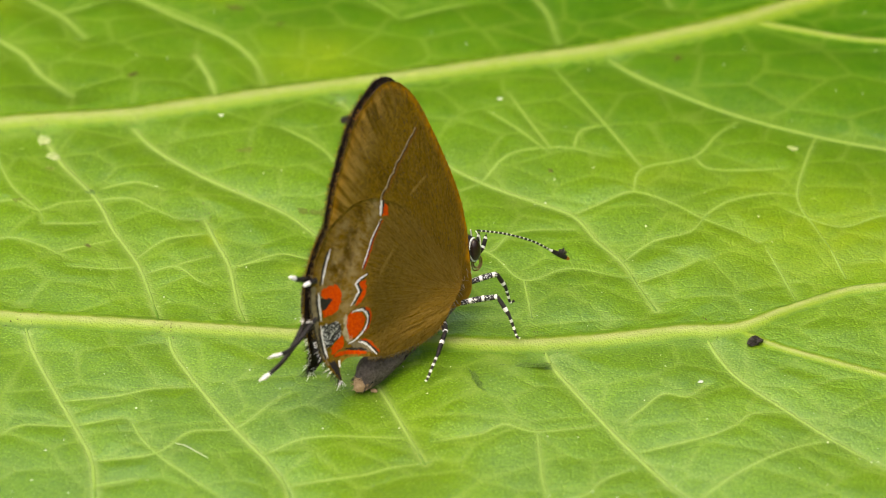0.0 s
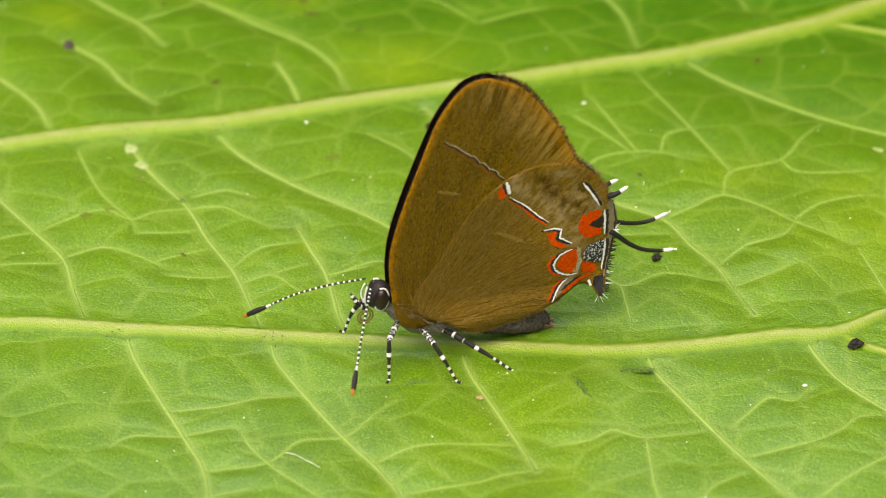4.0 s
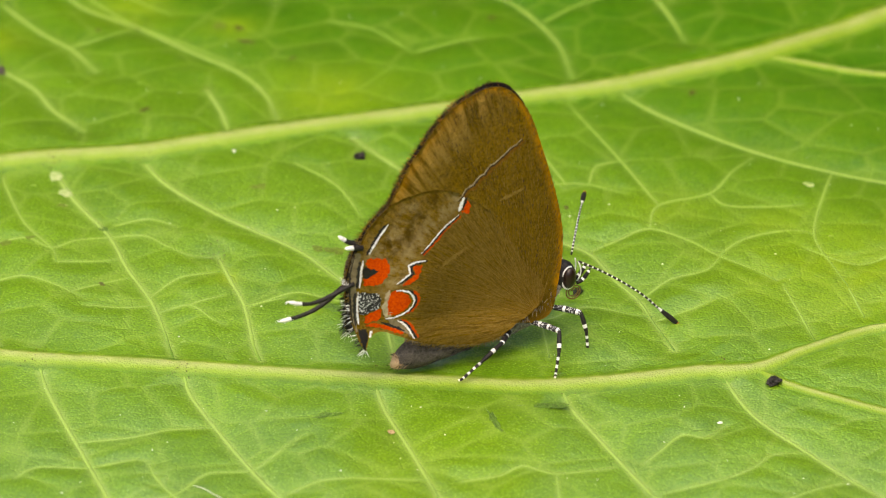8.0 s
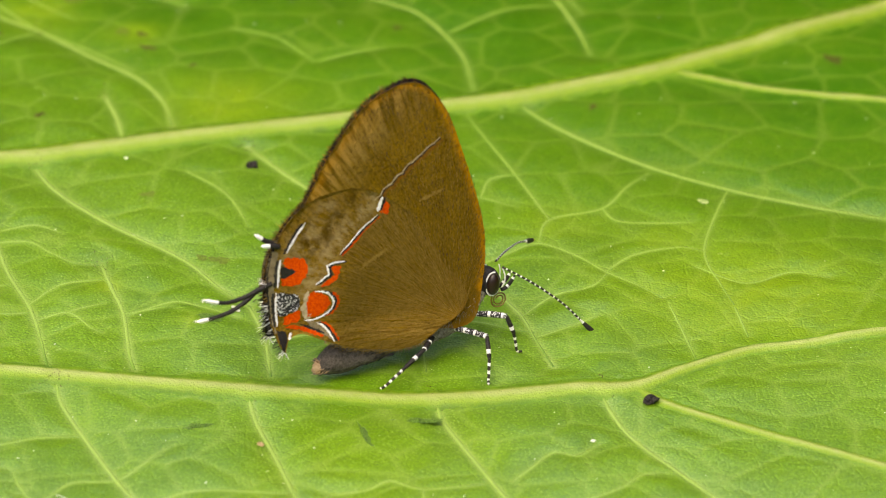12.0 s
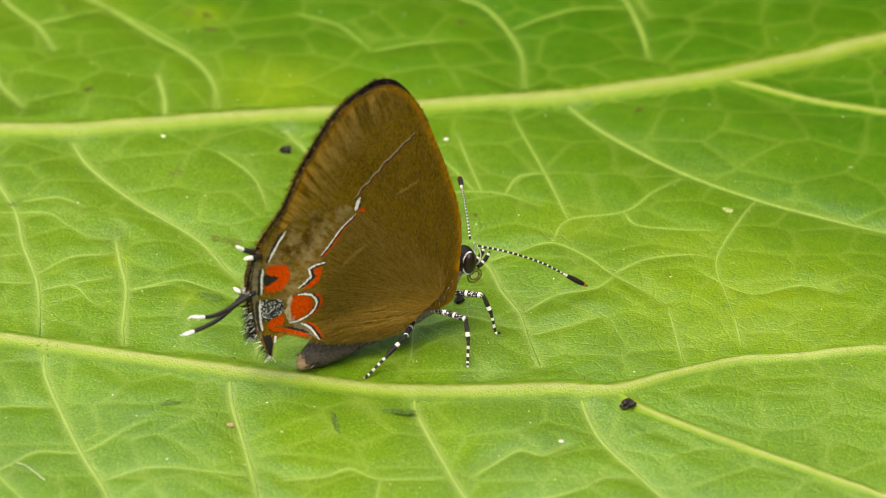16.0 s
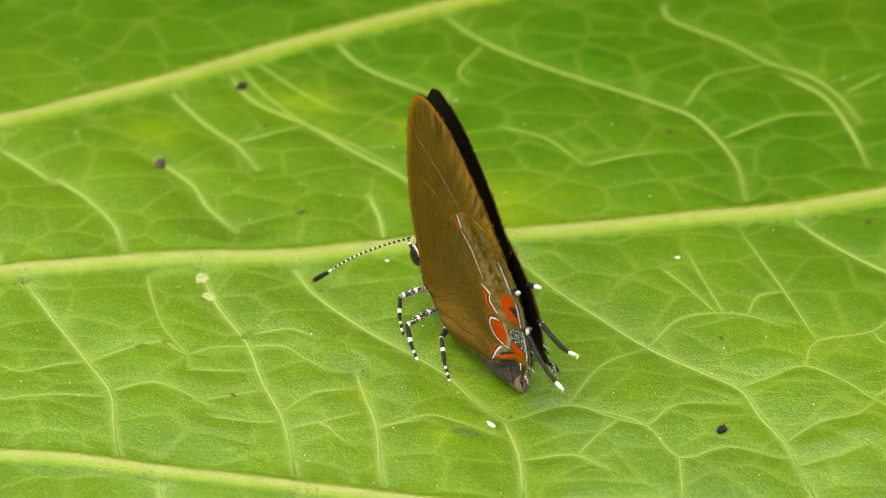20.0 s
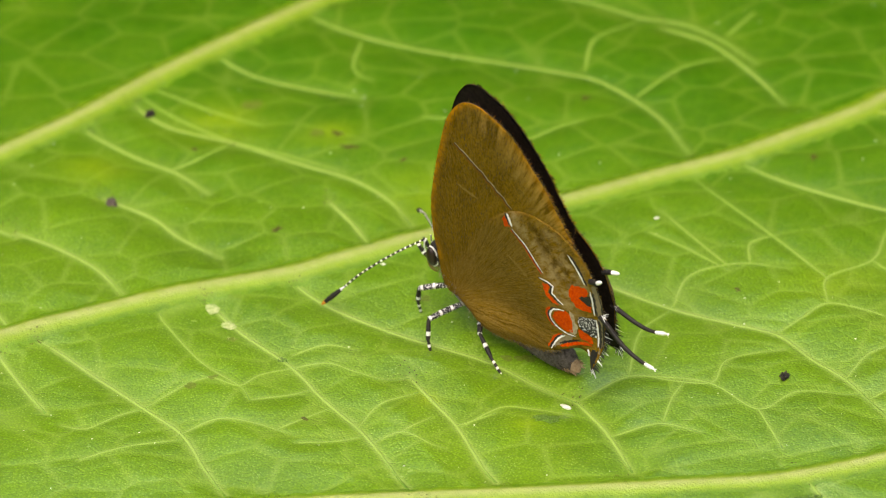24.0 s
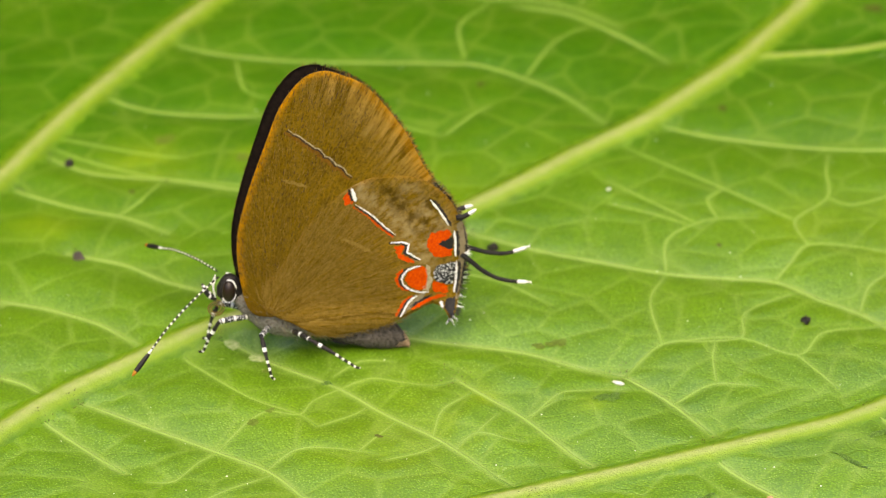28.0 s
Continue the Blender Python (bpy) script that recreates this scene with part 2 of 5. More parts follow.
M_BLACK = plain_material("scale_black", (0.006, 0.005, 0.005), (0.022, 0.018, 0.016), 6.0, 0.6)
M_DARKBROWN = plain_material("scale_dark_brown", (0.030, 0.014, 0.005), (0.055, 0.027, 0.009), 7.0, 0.65)
M_GREYBROWN = plain_material("scale_grey_brown", (0.13, 0.10, 0.05), (0.24, 0.19, 0.11), 4.0, 0.65)
M_MOTTLE = mottled_material()
M_EYE = plain_material("eye_dark", (0.010, 0.005, 0.003), (0.024, 0.010, 0.006), 14.0, 0.32, 0.4, 0.3, 0.01)
M_FUR = plain_material("body_fur_grey", (0.10, 0.085, 0.065), (0.33, 0.31, 0.28), 7.0, 0.8, 0.1, 0.8, 0.08)
M_ABDOMEN = plain_material("abdomen_grey_brown", (0.05, 0.042, 0.034), (0.14, 0.12, 0.10), 5.0, 0.75, 0.15, 0.8, 0.08)
M_BUFF = plain_material("abdomen_tip_buff", (0.30, 0.20, 0.11), (0.46, 0.33, 0.19), 5.0, 0.8, 0.1, 0.7, 0.06)
M_AMBER = plain_material("tongue_amber", (0.14, 0.08, 0.025), (0.24, 0.15, 0.05), 5.0, 0.4)
M_FRASS = plain_material("dropping_black", (0.008, 0.007, 0.006), (0.035, 0.028, 0.022), 5.0, 0.5, 0.4, 0.9, 0.1)
M_CHAFF = plain_material("flake_white", (0.40, 0.44, 0.36), (0.72, 0.73, 0.69), 4.0, 0.6)
M_SCRAPE = plain_material("scrape_pale", (0.16, 0.27, 0.04), (0.42, 0.47, 0.24), 3.0, 0.6)
M_SCAR = plain_material("scar_green", (0.035, 0.09, 0.005), (0.13, 0.26, 0.03), 5.0, 0.4, 0.4, 0.9, 0.15)
M_DIRT = plain_material("stain_dark", (0.030, 0.036, 0.006), (0.085, 0.10, 0.014), 4.0, 0.5)
M_STAIN = plain_material("stain_brown", (0.07, 0.10, 0.010), (0.12, 0.19, 0.018), 4.0, 0.5)
M_GROUND = plain_material("undergrowth", (0.010, 0.022, 0.004), (0.035, 0.07, 0.010), 0.03, 0.8, 0.1)


# ---- building helpers ----
def mesh(name, verts, faces, mats, slots=None, smooth=True, attrs=None):
    me = bpy.data.meshes.new(name)
    me.from_pydata([(x * MM, y * MM, z * MM) for x, y, z in verts], [], faces)
    for m in mats if isinstance(mats, (list, tuple)) else [mats]:
        me.materials.append(m)
    if slots is not None:
        me.polygons.foreach_set("material_index", slots)
    me.polygons.foreach_set("use_smooth", [smooth] * len(me.polygons))
    for key, values in (attrs or {}).items():
        me.attributes.new(key, "FLOAT", "POINT").data.foreach_set("value", values)
    me.update()
    return me


def part(name, me, parent, label="", m=None):
    ob = new(name, me)
    ob.parent = parent
    if m is not None:
        ob.matrix_basis = m
    return tagged(ob, label)


def curve(points, step=0.4):
    """A smooth line through the points, resampled."""
    p = np.array(points, float)
    p = np.vstack([2 * p[0] - p[1], p, 2 * p[-1] - p[-2]])
    out = []
    for i in range(1, len(p) - 2):
        a, b, c, d = p[i - 1 : i + 3]
        n = max(2, int(np.linalg.norm(c - b) / step))
        for t in np.arange(n) / n:
            out.append(0.5 * (2 * b + (c - a) * t + (2 * a - 5 * b + 4 * c - d) * t * t + (3 * b - a - 3 * c + d) * t**3))
    out.append(p[-2])
    return np.array(out)


def tube(points, radii, sides=8, slots=None):
    """Verts, faces and slots of a closed tube along 3D points; slots: one per length."""
    pts = [Vector(p) for p in points]
    verts, faces, idx = [], [], []
    up = Vector((0.13, 0.31, 0.94))
    for i, p in enumerate(pts):
        d = (pts[min(i + 1, len(pts) - 1)] - pts[max(i - 1, 0)]).normalized()
        a = d.cross(up)
        a = a.normalized() if a.length > 1e-4 else d.orthogonal().normalized()
        b = d.cross(a)
        for s in range(sides):
            w = 2 * math.pi * s / sides
            verts.append(tuple(p + radii[i] * (math.cos(w) * a + math.sin(w) * b)))
    for i in range(len(pts) - 1):
        for s in range(sides):
            faces.append((i * sides + s, i * sides + (s + 1) % sides, (i + 1) * sides + (s + 1) % sides, (i + 1) * sides + s))
            idx.append(slots[i] if slots else 0)
    faces.append(tuple(reversed(range(sides))))
    idx.append(slots[0] if slots else 0)
    faces.append(tuple(range((len(pts) - 1) * sides, len(pts) * sides)))
    idx.append(slots[-1] if slots else 0)
    return verts, faces, idx


def lump(size, seed, rough=0.25, detail=2, freq=1.2):
    """An uneven pebble-like body of the given half sizes."""
    bm = bmesh.new()
    bmesh.ops.create_icosphere(bm, subdivisions=detail, radius=1.0)
    off = Vector((seed * 3.1, seed * 1.7, seed * 0.9))
    for v in bm.verts:
        v.co *= 1 + rough * noise.noise(v.co * freq + off)
        v.co = Vector((v.co.x * size[0], v.co.y * size[1], v.co.z * size[2]))
    verts, faces = [tuple(v.co) for v in bm.verts], [tuple(v.index for v in f.verts) for f in bm.faces]
    bm.free()
    return verts, faces


# ---- the leaf ----
VEINS = []


def main_vein(*points):
    VEINS.append((1, points))


def side_vein(*points):
    VEINS.append((1.5, points))


def cross_vein(*points):
    VEINS.append((2, points))


def net_vein(*points):
    VEINS.append((3, points))


main_vein((-34.3, 7.3), (-29.8, 7.3), (-24.4, 6.5), (-18.5, 5.9), (-12.7, 5.2), (0, 3.8), (3.4, 3.5), (7.2, 3.8), (10.6, 4.4), (14, 5.1), (17.4, 5.4), (20.5, 7.4), (24.3, 9.6), (26.7, 10.2))
main_vein((-42, 26.2), (-37.5, 28.1), (-32.4, 29.4), (-27.5, 30.6), (-20.5, 31.6), (-16.4, 32.8), (-10.5, 34.6), (-0, 37.4), (4.3, 38.8), (10.1, 40.4), (15.2, 42.6), (20.1, 44.8), (21.7, 45.8), (24.7, 47.6))
main_vein((-38.5, 49), (-31.5, 53.7), (-25.6, 58.4), (-19.5, 62.8), (-13.5, 66.8), (-9, 69.6))
side_vein((17.4, 5.4), (19.3, 3.6), (22.3, 1.9), (25.8, 0.1))
side_vein((20.1, 44.8), (22.9, 43.7), (26.8, 42.3), (29.4, 41.8))
cross_vein((-24.9, 6), (-24.1, 3), (-22.4, -1.6), (-21, -5.3), (-19.9, -8.5), (-19.4, -12.9))
cross_vein((-16.3, 4.9), (-15.5, 2.1), (-12.3, -4.5), (-10, -8.5), (-8.8, -11.2), (-8.4, -12.9))
cross_vein((-5.1, 4.3), (-4.4, 1.2), (-2.9, -3.1), (-1, -8.9))
cross_vein((5.9, 3.4), (6.5, 1.3), (8.4, -2.8), (10.4, -6.9), (12.8, -11.2), (14.2, -12.9))
cross_vein((15.4, 4.9), (17.1, 0.5), (19.8, -3.2), (22.4, -6.5), (25, -9.2))
cross_vein((-20.2, 30.8), (-18.3, 27.5), (-15.1, 24), (-12.8, 22), (-9.6, 19.2), (-7.3, 16), (-5.5, 14.1))
cross_vein((-5.5, 14.1), (-4.4, 10.5), (-3.8, 6.1))
cross_vein((-25.8, 29.8), (-24.2, 25.8), (-21.7, 21.3), (-20.3, 17.3), (-18.7, 13.6), (-17.8, 10.4), (-16.9, 6.4))
cross_vein((-36.5, 27.1), (-35.6, 26), (-33.6, 22.6), (-31, 18.4), (-29.1, 15.1), (-28.3, 11.4), (-27.4, 7.8))
cross_vein((-14.8, 18.7), (-13.9, 15.8), (-13, 13), (-12.3, 8.5), (-11.8, 6.5))
cross_vein((10.6, 39.9), (13.9, 36.2), (18.9, 32.1), (23.9, 29.3), (28.2, 27.6), (32.5, 26.2), (37.0, 25.0))
cross_vein((-6.7, 33.6), (-3.5, 29.5), (-0.8, 26.6), (2.4, 23.3), (5.8, 20.8), (8.1, 19.1), (9.5, 16), (10.9, 13.5), (11.7, 10.9), (12.8, 7.8))
cross_vein((-21, 61), (-18.7, 57.7), (-15.5, 55.3), (-12.1, 53.3))
cross_vein((-27.2, 55.1), (-25.3, 51.9), (-21.5, 49.1), (-18.5, 46.4))
cross_vein((-14.1, 65.7), (-11, 62.2), (-6.7, 59), (1.7, 54.2), (4.2, 52.2), (6.8, 47), (7.7, 41.9))
cross_vein((-30.8, 52.3), (-28, 48.4), (-25.6, 45.8), (-23.9, 42.8))
cross_vein((9.7, 59.1), (12.5, 56.3), (14.4, 51.3), (15.4, 47.1))
cross_vein((-30.6, 43.4), (-27.8, 40.4), (-26.4, 37.6), (-24.2, 34.7))
cross_vein((-36.6, 40.2), (-34.3, 38), (-32, 34.8), (-30.7, 31.1))
cross_vein((-39.7, 32.1), (-38.6, 30.5), (-38, 28.3))
cross_vein((-39.2, 26.4), (-37.8, 21.8), (-36.8, 19))
cross_vein((1.1, 68.8), (1.7, 66.6), (5.8, 63.6), (8.7, 60.8), (11.3, 59.4), (13.4, 56.6), (14.9, 53))
net_vein((-5.5, 14.1), (-1.9, 15.9), (0.6, 14.9), (2.9, 14.3), (4.4, 16.6), (8.1, 17.4))
net_vein((-1.9, 15.9), (-0.2, 20.6), (2.4, 23.3))
net_vein((7.8, 19.1), (10.2, 20.7), (11.9, 21.7), (14.2, 20.3), (16, 18.4), (18, 16.8), (19.4, 15.4))
net_vein((12.6, 24.6), (10.3, 30.6), (8.2, 35.7), (7.3, 38.3))
net_vein((11.9, 21.7), (12.6, 24.6), (15.9, 26.1), (17.5, 29), (18.9, 31.1))
net_vein((15.9, 26.1), (16.8, 24.6), (19.2, 24.4), (21.6, 24.6))
net_vein((23.9, 29.3), (23.2, 26.6), (22.1, 21), (23, 17), (23.7, 14.7))
net_vein((16, 18.4), (17.8, 20.5), (20.7, 21.5), (22.1, 21))
net_vein((2.9, 32.1), (4.6, 30), (6.8, 26.6))
net_vein((-28.8, 28.6), (-28.6, 27.2), (-27, 22.4), (-25.1, 19.4), (-24.7, 17.7))
net_vein((-2.2, 16.1), (2.5, 14.4), (4.9, 10.9), (7.6, 12.4), (10.6, 11.8), (11.7, 11.7))
net_vein((4.9, 10.9), (5.3, 6.6))
net_vein((-4.4, 10.1), (-1.2, 10.6), (0.9, 9.1))
net_vein((-13, 13), (-10.5, 13.6))
net_vein((-29.5, 15.1), (-26.8, 16.2), (-24.7, 15.1), (-22.6, 13.3))
net_vein((-23.7, 14.1), (-20.1, 16.3))
net_vein((-22.2, -2.2), (-18.8, -2), (-16.9, -1.2), (-14.3, -0.6))
net_vein((-25.3, -6.3), (-24.1, -5.1), (-21.5, -4.9), (-18.5, -4.3), (-17.5, -4.9))
net_vein((-19.9, -8.5), (-16.3, -8.1), (-14.4, -5.7), (-11.9, -5.1), (-9.8, -2.6), (-8.9, -1.8))
net_vein((-17.8, -4.9), (-17.2, -6.5), (-16, -8.5), (-14.4, -10.4), (-12.2, -12.9))
net_vein((-10.2, -7.9), (-7.9, -6.5), (-4.6, -6.3), (-1.8, -6.1))
net_vein((-8.4, -11), (-4.6, -10.4), (-2.9, -9.4), (-0.7, -8.6))
net_vein((-19.6, -11), (-17.2, -10.6))
net_vein((0, -6.5), (2.2, -6.1), (3.5, -5.1), (5.4, -5.9), (8.7, -4.9))
net_vein((10.5, -4.5), (11.6, -3.2), (12.8, -1.8), (14.1, -2.2), (15.3, -0.8))
net_vein((11.2, -7.6), (14.8, -6.5), (16.8, -5.1), (17.7, -3.8), (19.1, -3.4), (19.9, -3.6))
net_vein((7, -12.9), (8.1, -12.3), (9, -10.8), (10.7, -9.4))
net_vein((14.5, -12.3), (16.3, -10.4), (19.4, -7.8), (21.7, -6.5), (22.6, -6.5))
net_vein((5.4, -6.1), (5.6, -10.8), (5.9, -12.9))
net_vein((11.7, 11.1), (13.9, 12.2), (15.3, 13.1))
net_vein((19.8, 14.5), (20.7, 10.8), (21.2, 8.6))
net_vein((23.7, 14.5), (24.4, 11.3))
net_vein((-31, 18.4), (-28.5, 20), (-26.7, 20.6), (-25.1, 19.4), (-23.7, 20.5), (-21.7, 21.1), (-19.5, 21.1), (-18, 19.7), (-16.3, 18.6), (-14.8, 18.7))
net_vein((-24.7, 17.7), (-22.4, 18), (-21, 18.5))
net_vein((-18.9, 13.6), (-18.3, 14.5), (-17.1, 15.9), (-14.6, 17))
net_vein((-18, 12.2), (-16.3, 12.8), (-14.8, 11.1), (-14, 10.6))
net_vein((-16.3, 12.8), (-14.3, 14.1))
net_vein((-35.4, 13.2), (-32.8, 14.1), (-29, 14.7))
net_vein((-36.1, 17.3), (-34.6, 16.5), (-32.5, 17.8), (-31, 18.4))
net_vein((-0.9, 10.8), (0.1, 13), (1.3, 14.8))
net_vein((2.4, 23.3), (4.1, 26.4), (6.4, 27.3), (8.3, 27.2), (9.7, 26.5), (10.6, 26.1))
net_vein((6.9, 27.1), (5.3, 31.5), (4.2, 34.7))
net_vein((8.3, 27.2), (8.9, 29.6), (10.7, 30.2))
net_vein((10.9, 13.5), (12.9, 15.7), (15.1, 16.6), (16.4, 18.8))
net_vein((3.3, 54.2), (4.7, 57.9), (7.4, 59.8), (8.7, 60.8))
net_vein((6, 50), (9.9, 53), (13.9, 54.5))
net_vein((-2.7, 45), (0.2, 46.6), (1.7, 47))
net_vein((-8.7, 49.6), (-5.6, 48.3), (-2.9, 45))
net_vein((13.9, 57.2), (16.4, 59.6))
net_vein((-26.9, 58.6), (-24.4, 55.5), (-22.1, 53), (-19.2, 50.6))
net_vein((-26.5, 55.9), (-24.6, 52.8), (-21.6, 49.4), (-18, 46.6), (-14.8, 43.8))
net_vein((-26.2, 46.2), (-24, 47.1), (-21.5, 49.1))
net_vein((-10.9, 61.2), (-12.1, 57.1), (-11.2, 55.4))
cross_vein((-40.9, 43.8), (-38.3, 41.4), (-36.7, 39.7))
cross_vein((-21.3, 49.0), (-17.7, 45.6), (-14.4, 42.7), (-12.5, 39.5), (-11.7, 36.3))
cross_vein((-16.4, 40.3), (-15.3, 37.0), (-14.6, 33.6))
net_vein((-12.8, 12.8), (-10.1, 14.1), (-8.4, 13.7), (-6.0, 12.7))
net_vein((-22.5, 12.6), (-20.5, 12.5), (-18.5, 13.0))
net_vein((21.5, 19.2), (24.5, 17.3), (27.3, 18.7), (29.7, 18.1))
net_vein((-21.4, 22.5), (-19.3, 23.0), (-17.5, 22.0))
net_vein((-10.4, 30.0), (-7.7, 27.2), (-6.0, 23.1))

XS = np.concatenate([np.linspace(-150, -48, 40, endpoint=False), np.linspace(-48, 40, 500, endpoint=False), np.linspace(40, 150, 42)])
YS = np.concatenate([np.linspace(-90, -20, 28, endpoint=False), np.linspace(-20, 82, 580, endpoint=False), np.linspace(82, 160, 30)])
GX, GY = np.meshgrid(XS, YS)


def distance_to(levels):
    """How far each point of the leaf's grid lies from the nearest vein of these levels, up to 5 mm."""
    far = np.full(GX.shape, 5.0)
    for level, points in VEINS:
        if level not in levels:
            continue
        line = curve(points, 1.0)
        for a, b in zip(line[:-1], line[1:]):
            i0, i1 = np.searchsorted(XS, (min(a[0], b[0]) - 5, max(a[0], b[0]) + 5))
            j0, j1 = np.searchsorted(YS, (min(a[1], b[1]) - 5, max(a[1], b[1]) + 5))
            if i1 <= i0 or j1 <= j0:
                continue
            x, y = GX[j0:j1, i0:i1] - a[0], GY[j0:j1, i0:i1] - a[1]
            u = b - a
            t = np.clip((x * u[0] + y * u[1]) / max(u @ u, 1e-9), 0, 1)
            far[j0:j1, i0:i1] = np.minimum(far[j0:j1, i0:i1], np.hypot(x - t * u[0], y - t * u[1]))
    return far


def cell_edges(size, seed, stretch=1.0):
    """Distance to the border of irregular cells of about this size."""
    rs = np.random.RandomState(seed)
    nx, ny = int(320 / size) + 6, int(270 * stretch / size) + 6
    jx, jy = rs.rand(ny, nx), rs.rand(ny, nx)
    u, v = (GX + 155) / size + 1, (GY + 95) * stretch / size + 1
    iu, iv = u.astype(int), v.astype(int)
    f1, f2 = np.full(GX.shape, 9.0), np.full(GX.shape, 9.0)
    for dj in (-1, 0, 1):
        for di in (-1, 0, 1):
            a, b = np.clip(iu + di, 0, nx - 1), np.clip(iv + dj, 0, ny - 1)
            d = np.hypot(a + jx[b, a] - u, b + jy[b, a] - v)
            f2 = np.minimum(f2, np.maximum(f1, d))
            f1 = np.minimum(f1, d)
    return (f2 - f1) * size / 2


D_SECOND, D_THIRD = distance_to((2,)), distance_to((3,))
D_MAIN, D_CROSS, D_NET = distance_to((1, 1.5)), distance_to((1, 1.5, 2)), distance_to((1, 1.5, 2, 3))
HEIGHT = 0.08 * (1 - np.exp(-((D_NET / 1.0) ** 1.6))) + 0.34 * (1 - np.exp(-((D_CROSS / 2.6) ** 1.6))) + 0.25 * np.exp(-((D_MAIN / 1.3) ** 2))
HEIGHT += 0.09 * np.sin(GX / 3.1 + 1.3 * np.sin(GY / 4.3)) * np.sin(GY / 2.7 + 1.1 * np.sin(GX / 3.7)) * np.clip(D_NET / 1.5, 0, 1)
D_CELL = np.minimum(cell_edges(4.2, 3, 1.25), D_NET)
D_FINE = np.minimum(cell_edges(1.7, 4), D_CELL)
HEIGHT += 0.05 * (1 - np.exp(-((D_CELL / 0.7) ** 1.6))) + 0.02 * (1 - np.exp(-((D_FINE / 0.35) ** 1.5)))
HEIGHT -= 0.42
EDGE = np.hypot((GX + 2) / 140, (GY - 30) / 108) + 0.015 * np.sin(7 * np.arctan2(GY - 30, GX + 2))
HEIGHT -= 60 * np.clip(EDGE - 0.62, 0, None) ** 2


def leaf_height(x, y):
    i = int(np.clip(np.searchsorted(XS, x) - 1, 0, len(XS) - 2))
    j = int(np.clip(np.searchsorted(YS, y) - 1, 0, len(YS) - 2))
    u = (x - XS[i]) / (XS[i + 1] - XS[i])
    v = (y - YS[j]) / (YS[j + 1] - YS[j])
    h = HEIGHT
    return float((h[j, i] * (1 - u) + h[j, i + 1] * u) * (1 - v) + (h[j + 1, i] * (1 - u) + h[j + 1, i + 1] * u) * v)


def build_blade():
    inside = EDGE <= 1.0
    n, m = GX.shape
    keep = np.zeros((n, m), bool)
    cells = inside[:-1, :-1] & inside[1:, :-1] & inside[:-1, 1:] & inside[1:, 1:]
    for dj in (0, 1):
        for di in (0, 1):
            keep[dj : n - 1 + dj, di : m - 1 + di] |= cells
    number = np.full((n, m), -1)
    number[keep] = np.arange(keep.sum())
    verts = np.stack([GX[keep], GY[keep], HEIGHT[keep]], 1)
    jj, ii = np.nonzero(cells)
    quads = np.stack([number[jj, ii], number[jj, ii + 1], number[jj + 1, ii + 1], number[jj + 1, ii]], 1)
    near = 0.3 * np.exp(-((D_CELL[keep] / 0.22) ** 2)) + 0.2 * np.exp(-((D_FINE[keep] / 0.16) ** 2))
    pale = np.maximum(np.exp(-((D_SECOND[keep] / 0.22) ** 2)) + 0.16 * np.exp(-((D_SECOND[keep] / 0.7) ** 2)), 0.55 * np.exp(-((D_THIRD[keep] / 0.17) ** 2)) + 0.08 * np.exp(-((D_THIRD[keep] / 0.5) ** 2)))
    pale = np.maximum(pale, 0.28 * np.exp(-((D_CELL[keep] / 0.15) ** 2)))
    # painted shade and deeper green, growing towards the blade's far right
    deep_shade = np.clip((verts[:, 1] - 16 + 0.35 * verts[:, 0]) / 42, 0, 1)
    deep_shade = deep_shade * deep_shade * (3 - 2 * deep_shade)
    pale *= 1 - 0.5 * deep_shade
    # broad patch paints the leaf's sheen in as colour; yellowed blotches come after
    yellow = 0.5 * np.exp(-(((verts[:, 0] - 25) / 9) ** 2 + ((verts[:, 1] - 16) / 7) ** 2))
    for x, y, r in ((-30.7, 47.0, 2.4), (-8.3, 39.2, 4.0), (-14.3, 16.1, 1.1), (-22.0, 51.6, 3.0), (-15.0, 48.5, 1.6), (-9.0, 12.0, 1.0), (20.0, 22.0, 4.0), (13.0, 24.0, 3.0)):
        yellow = np.maximum(yellow, (0.35 if x > 10 else 0.55) * np.exp(-(((verts[:, 0] - x) / r) ** 2 + ((verts[:, 1] - y) / (0.8 * r)) ** 2)))
    return mesh("blade", verts.tolist(), quads.tolist(), M_LEAF, attrs={"near_vein": near.astype(np.float32), "vein_pale": pale.astype(np.float32), "deep_shade": deep_shade.astype(np.float32), "yellow_and_sheen": yellow.astype(np.float32)})


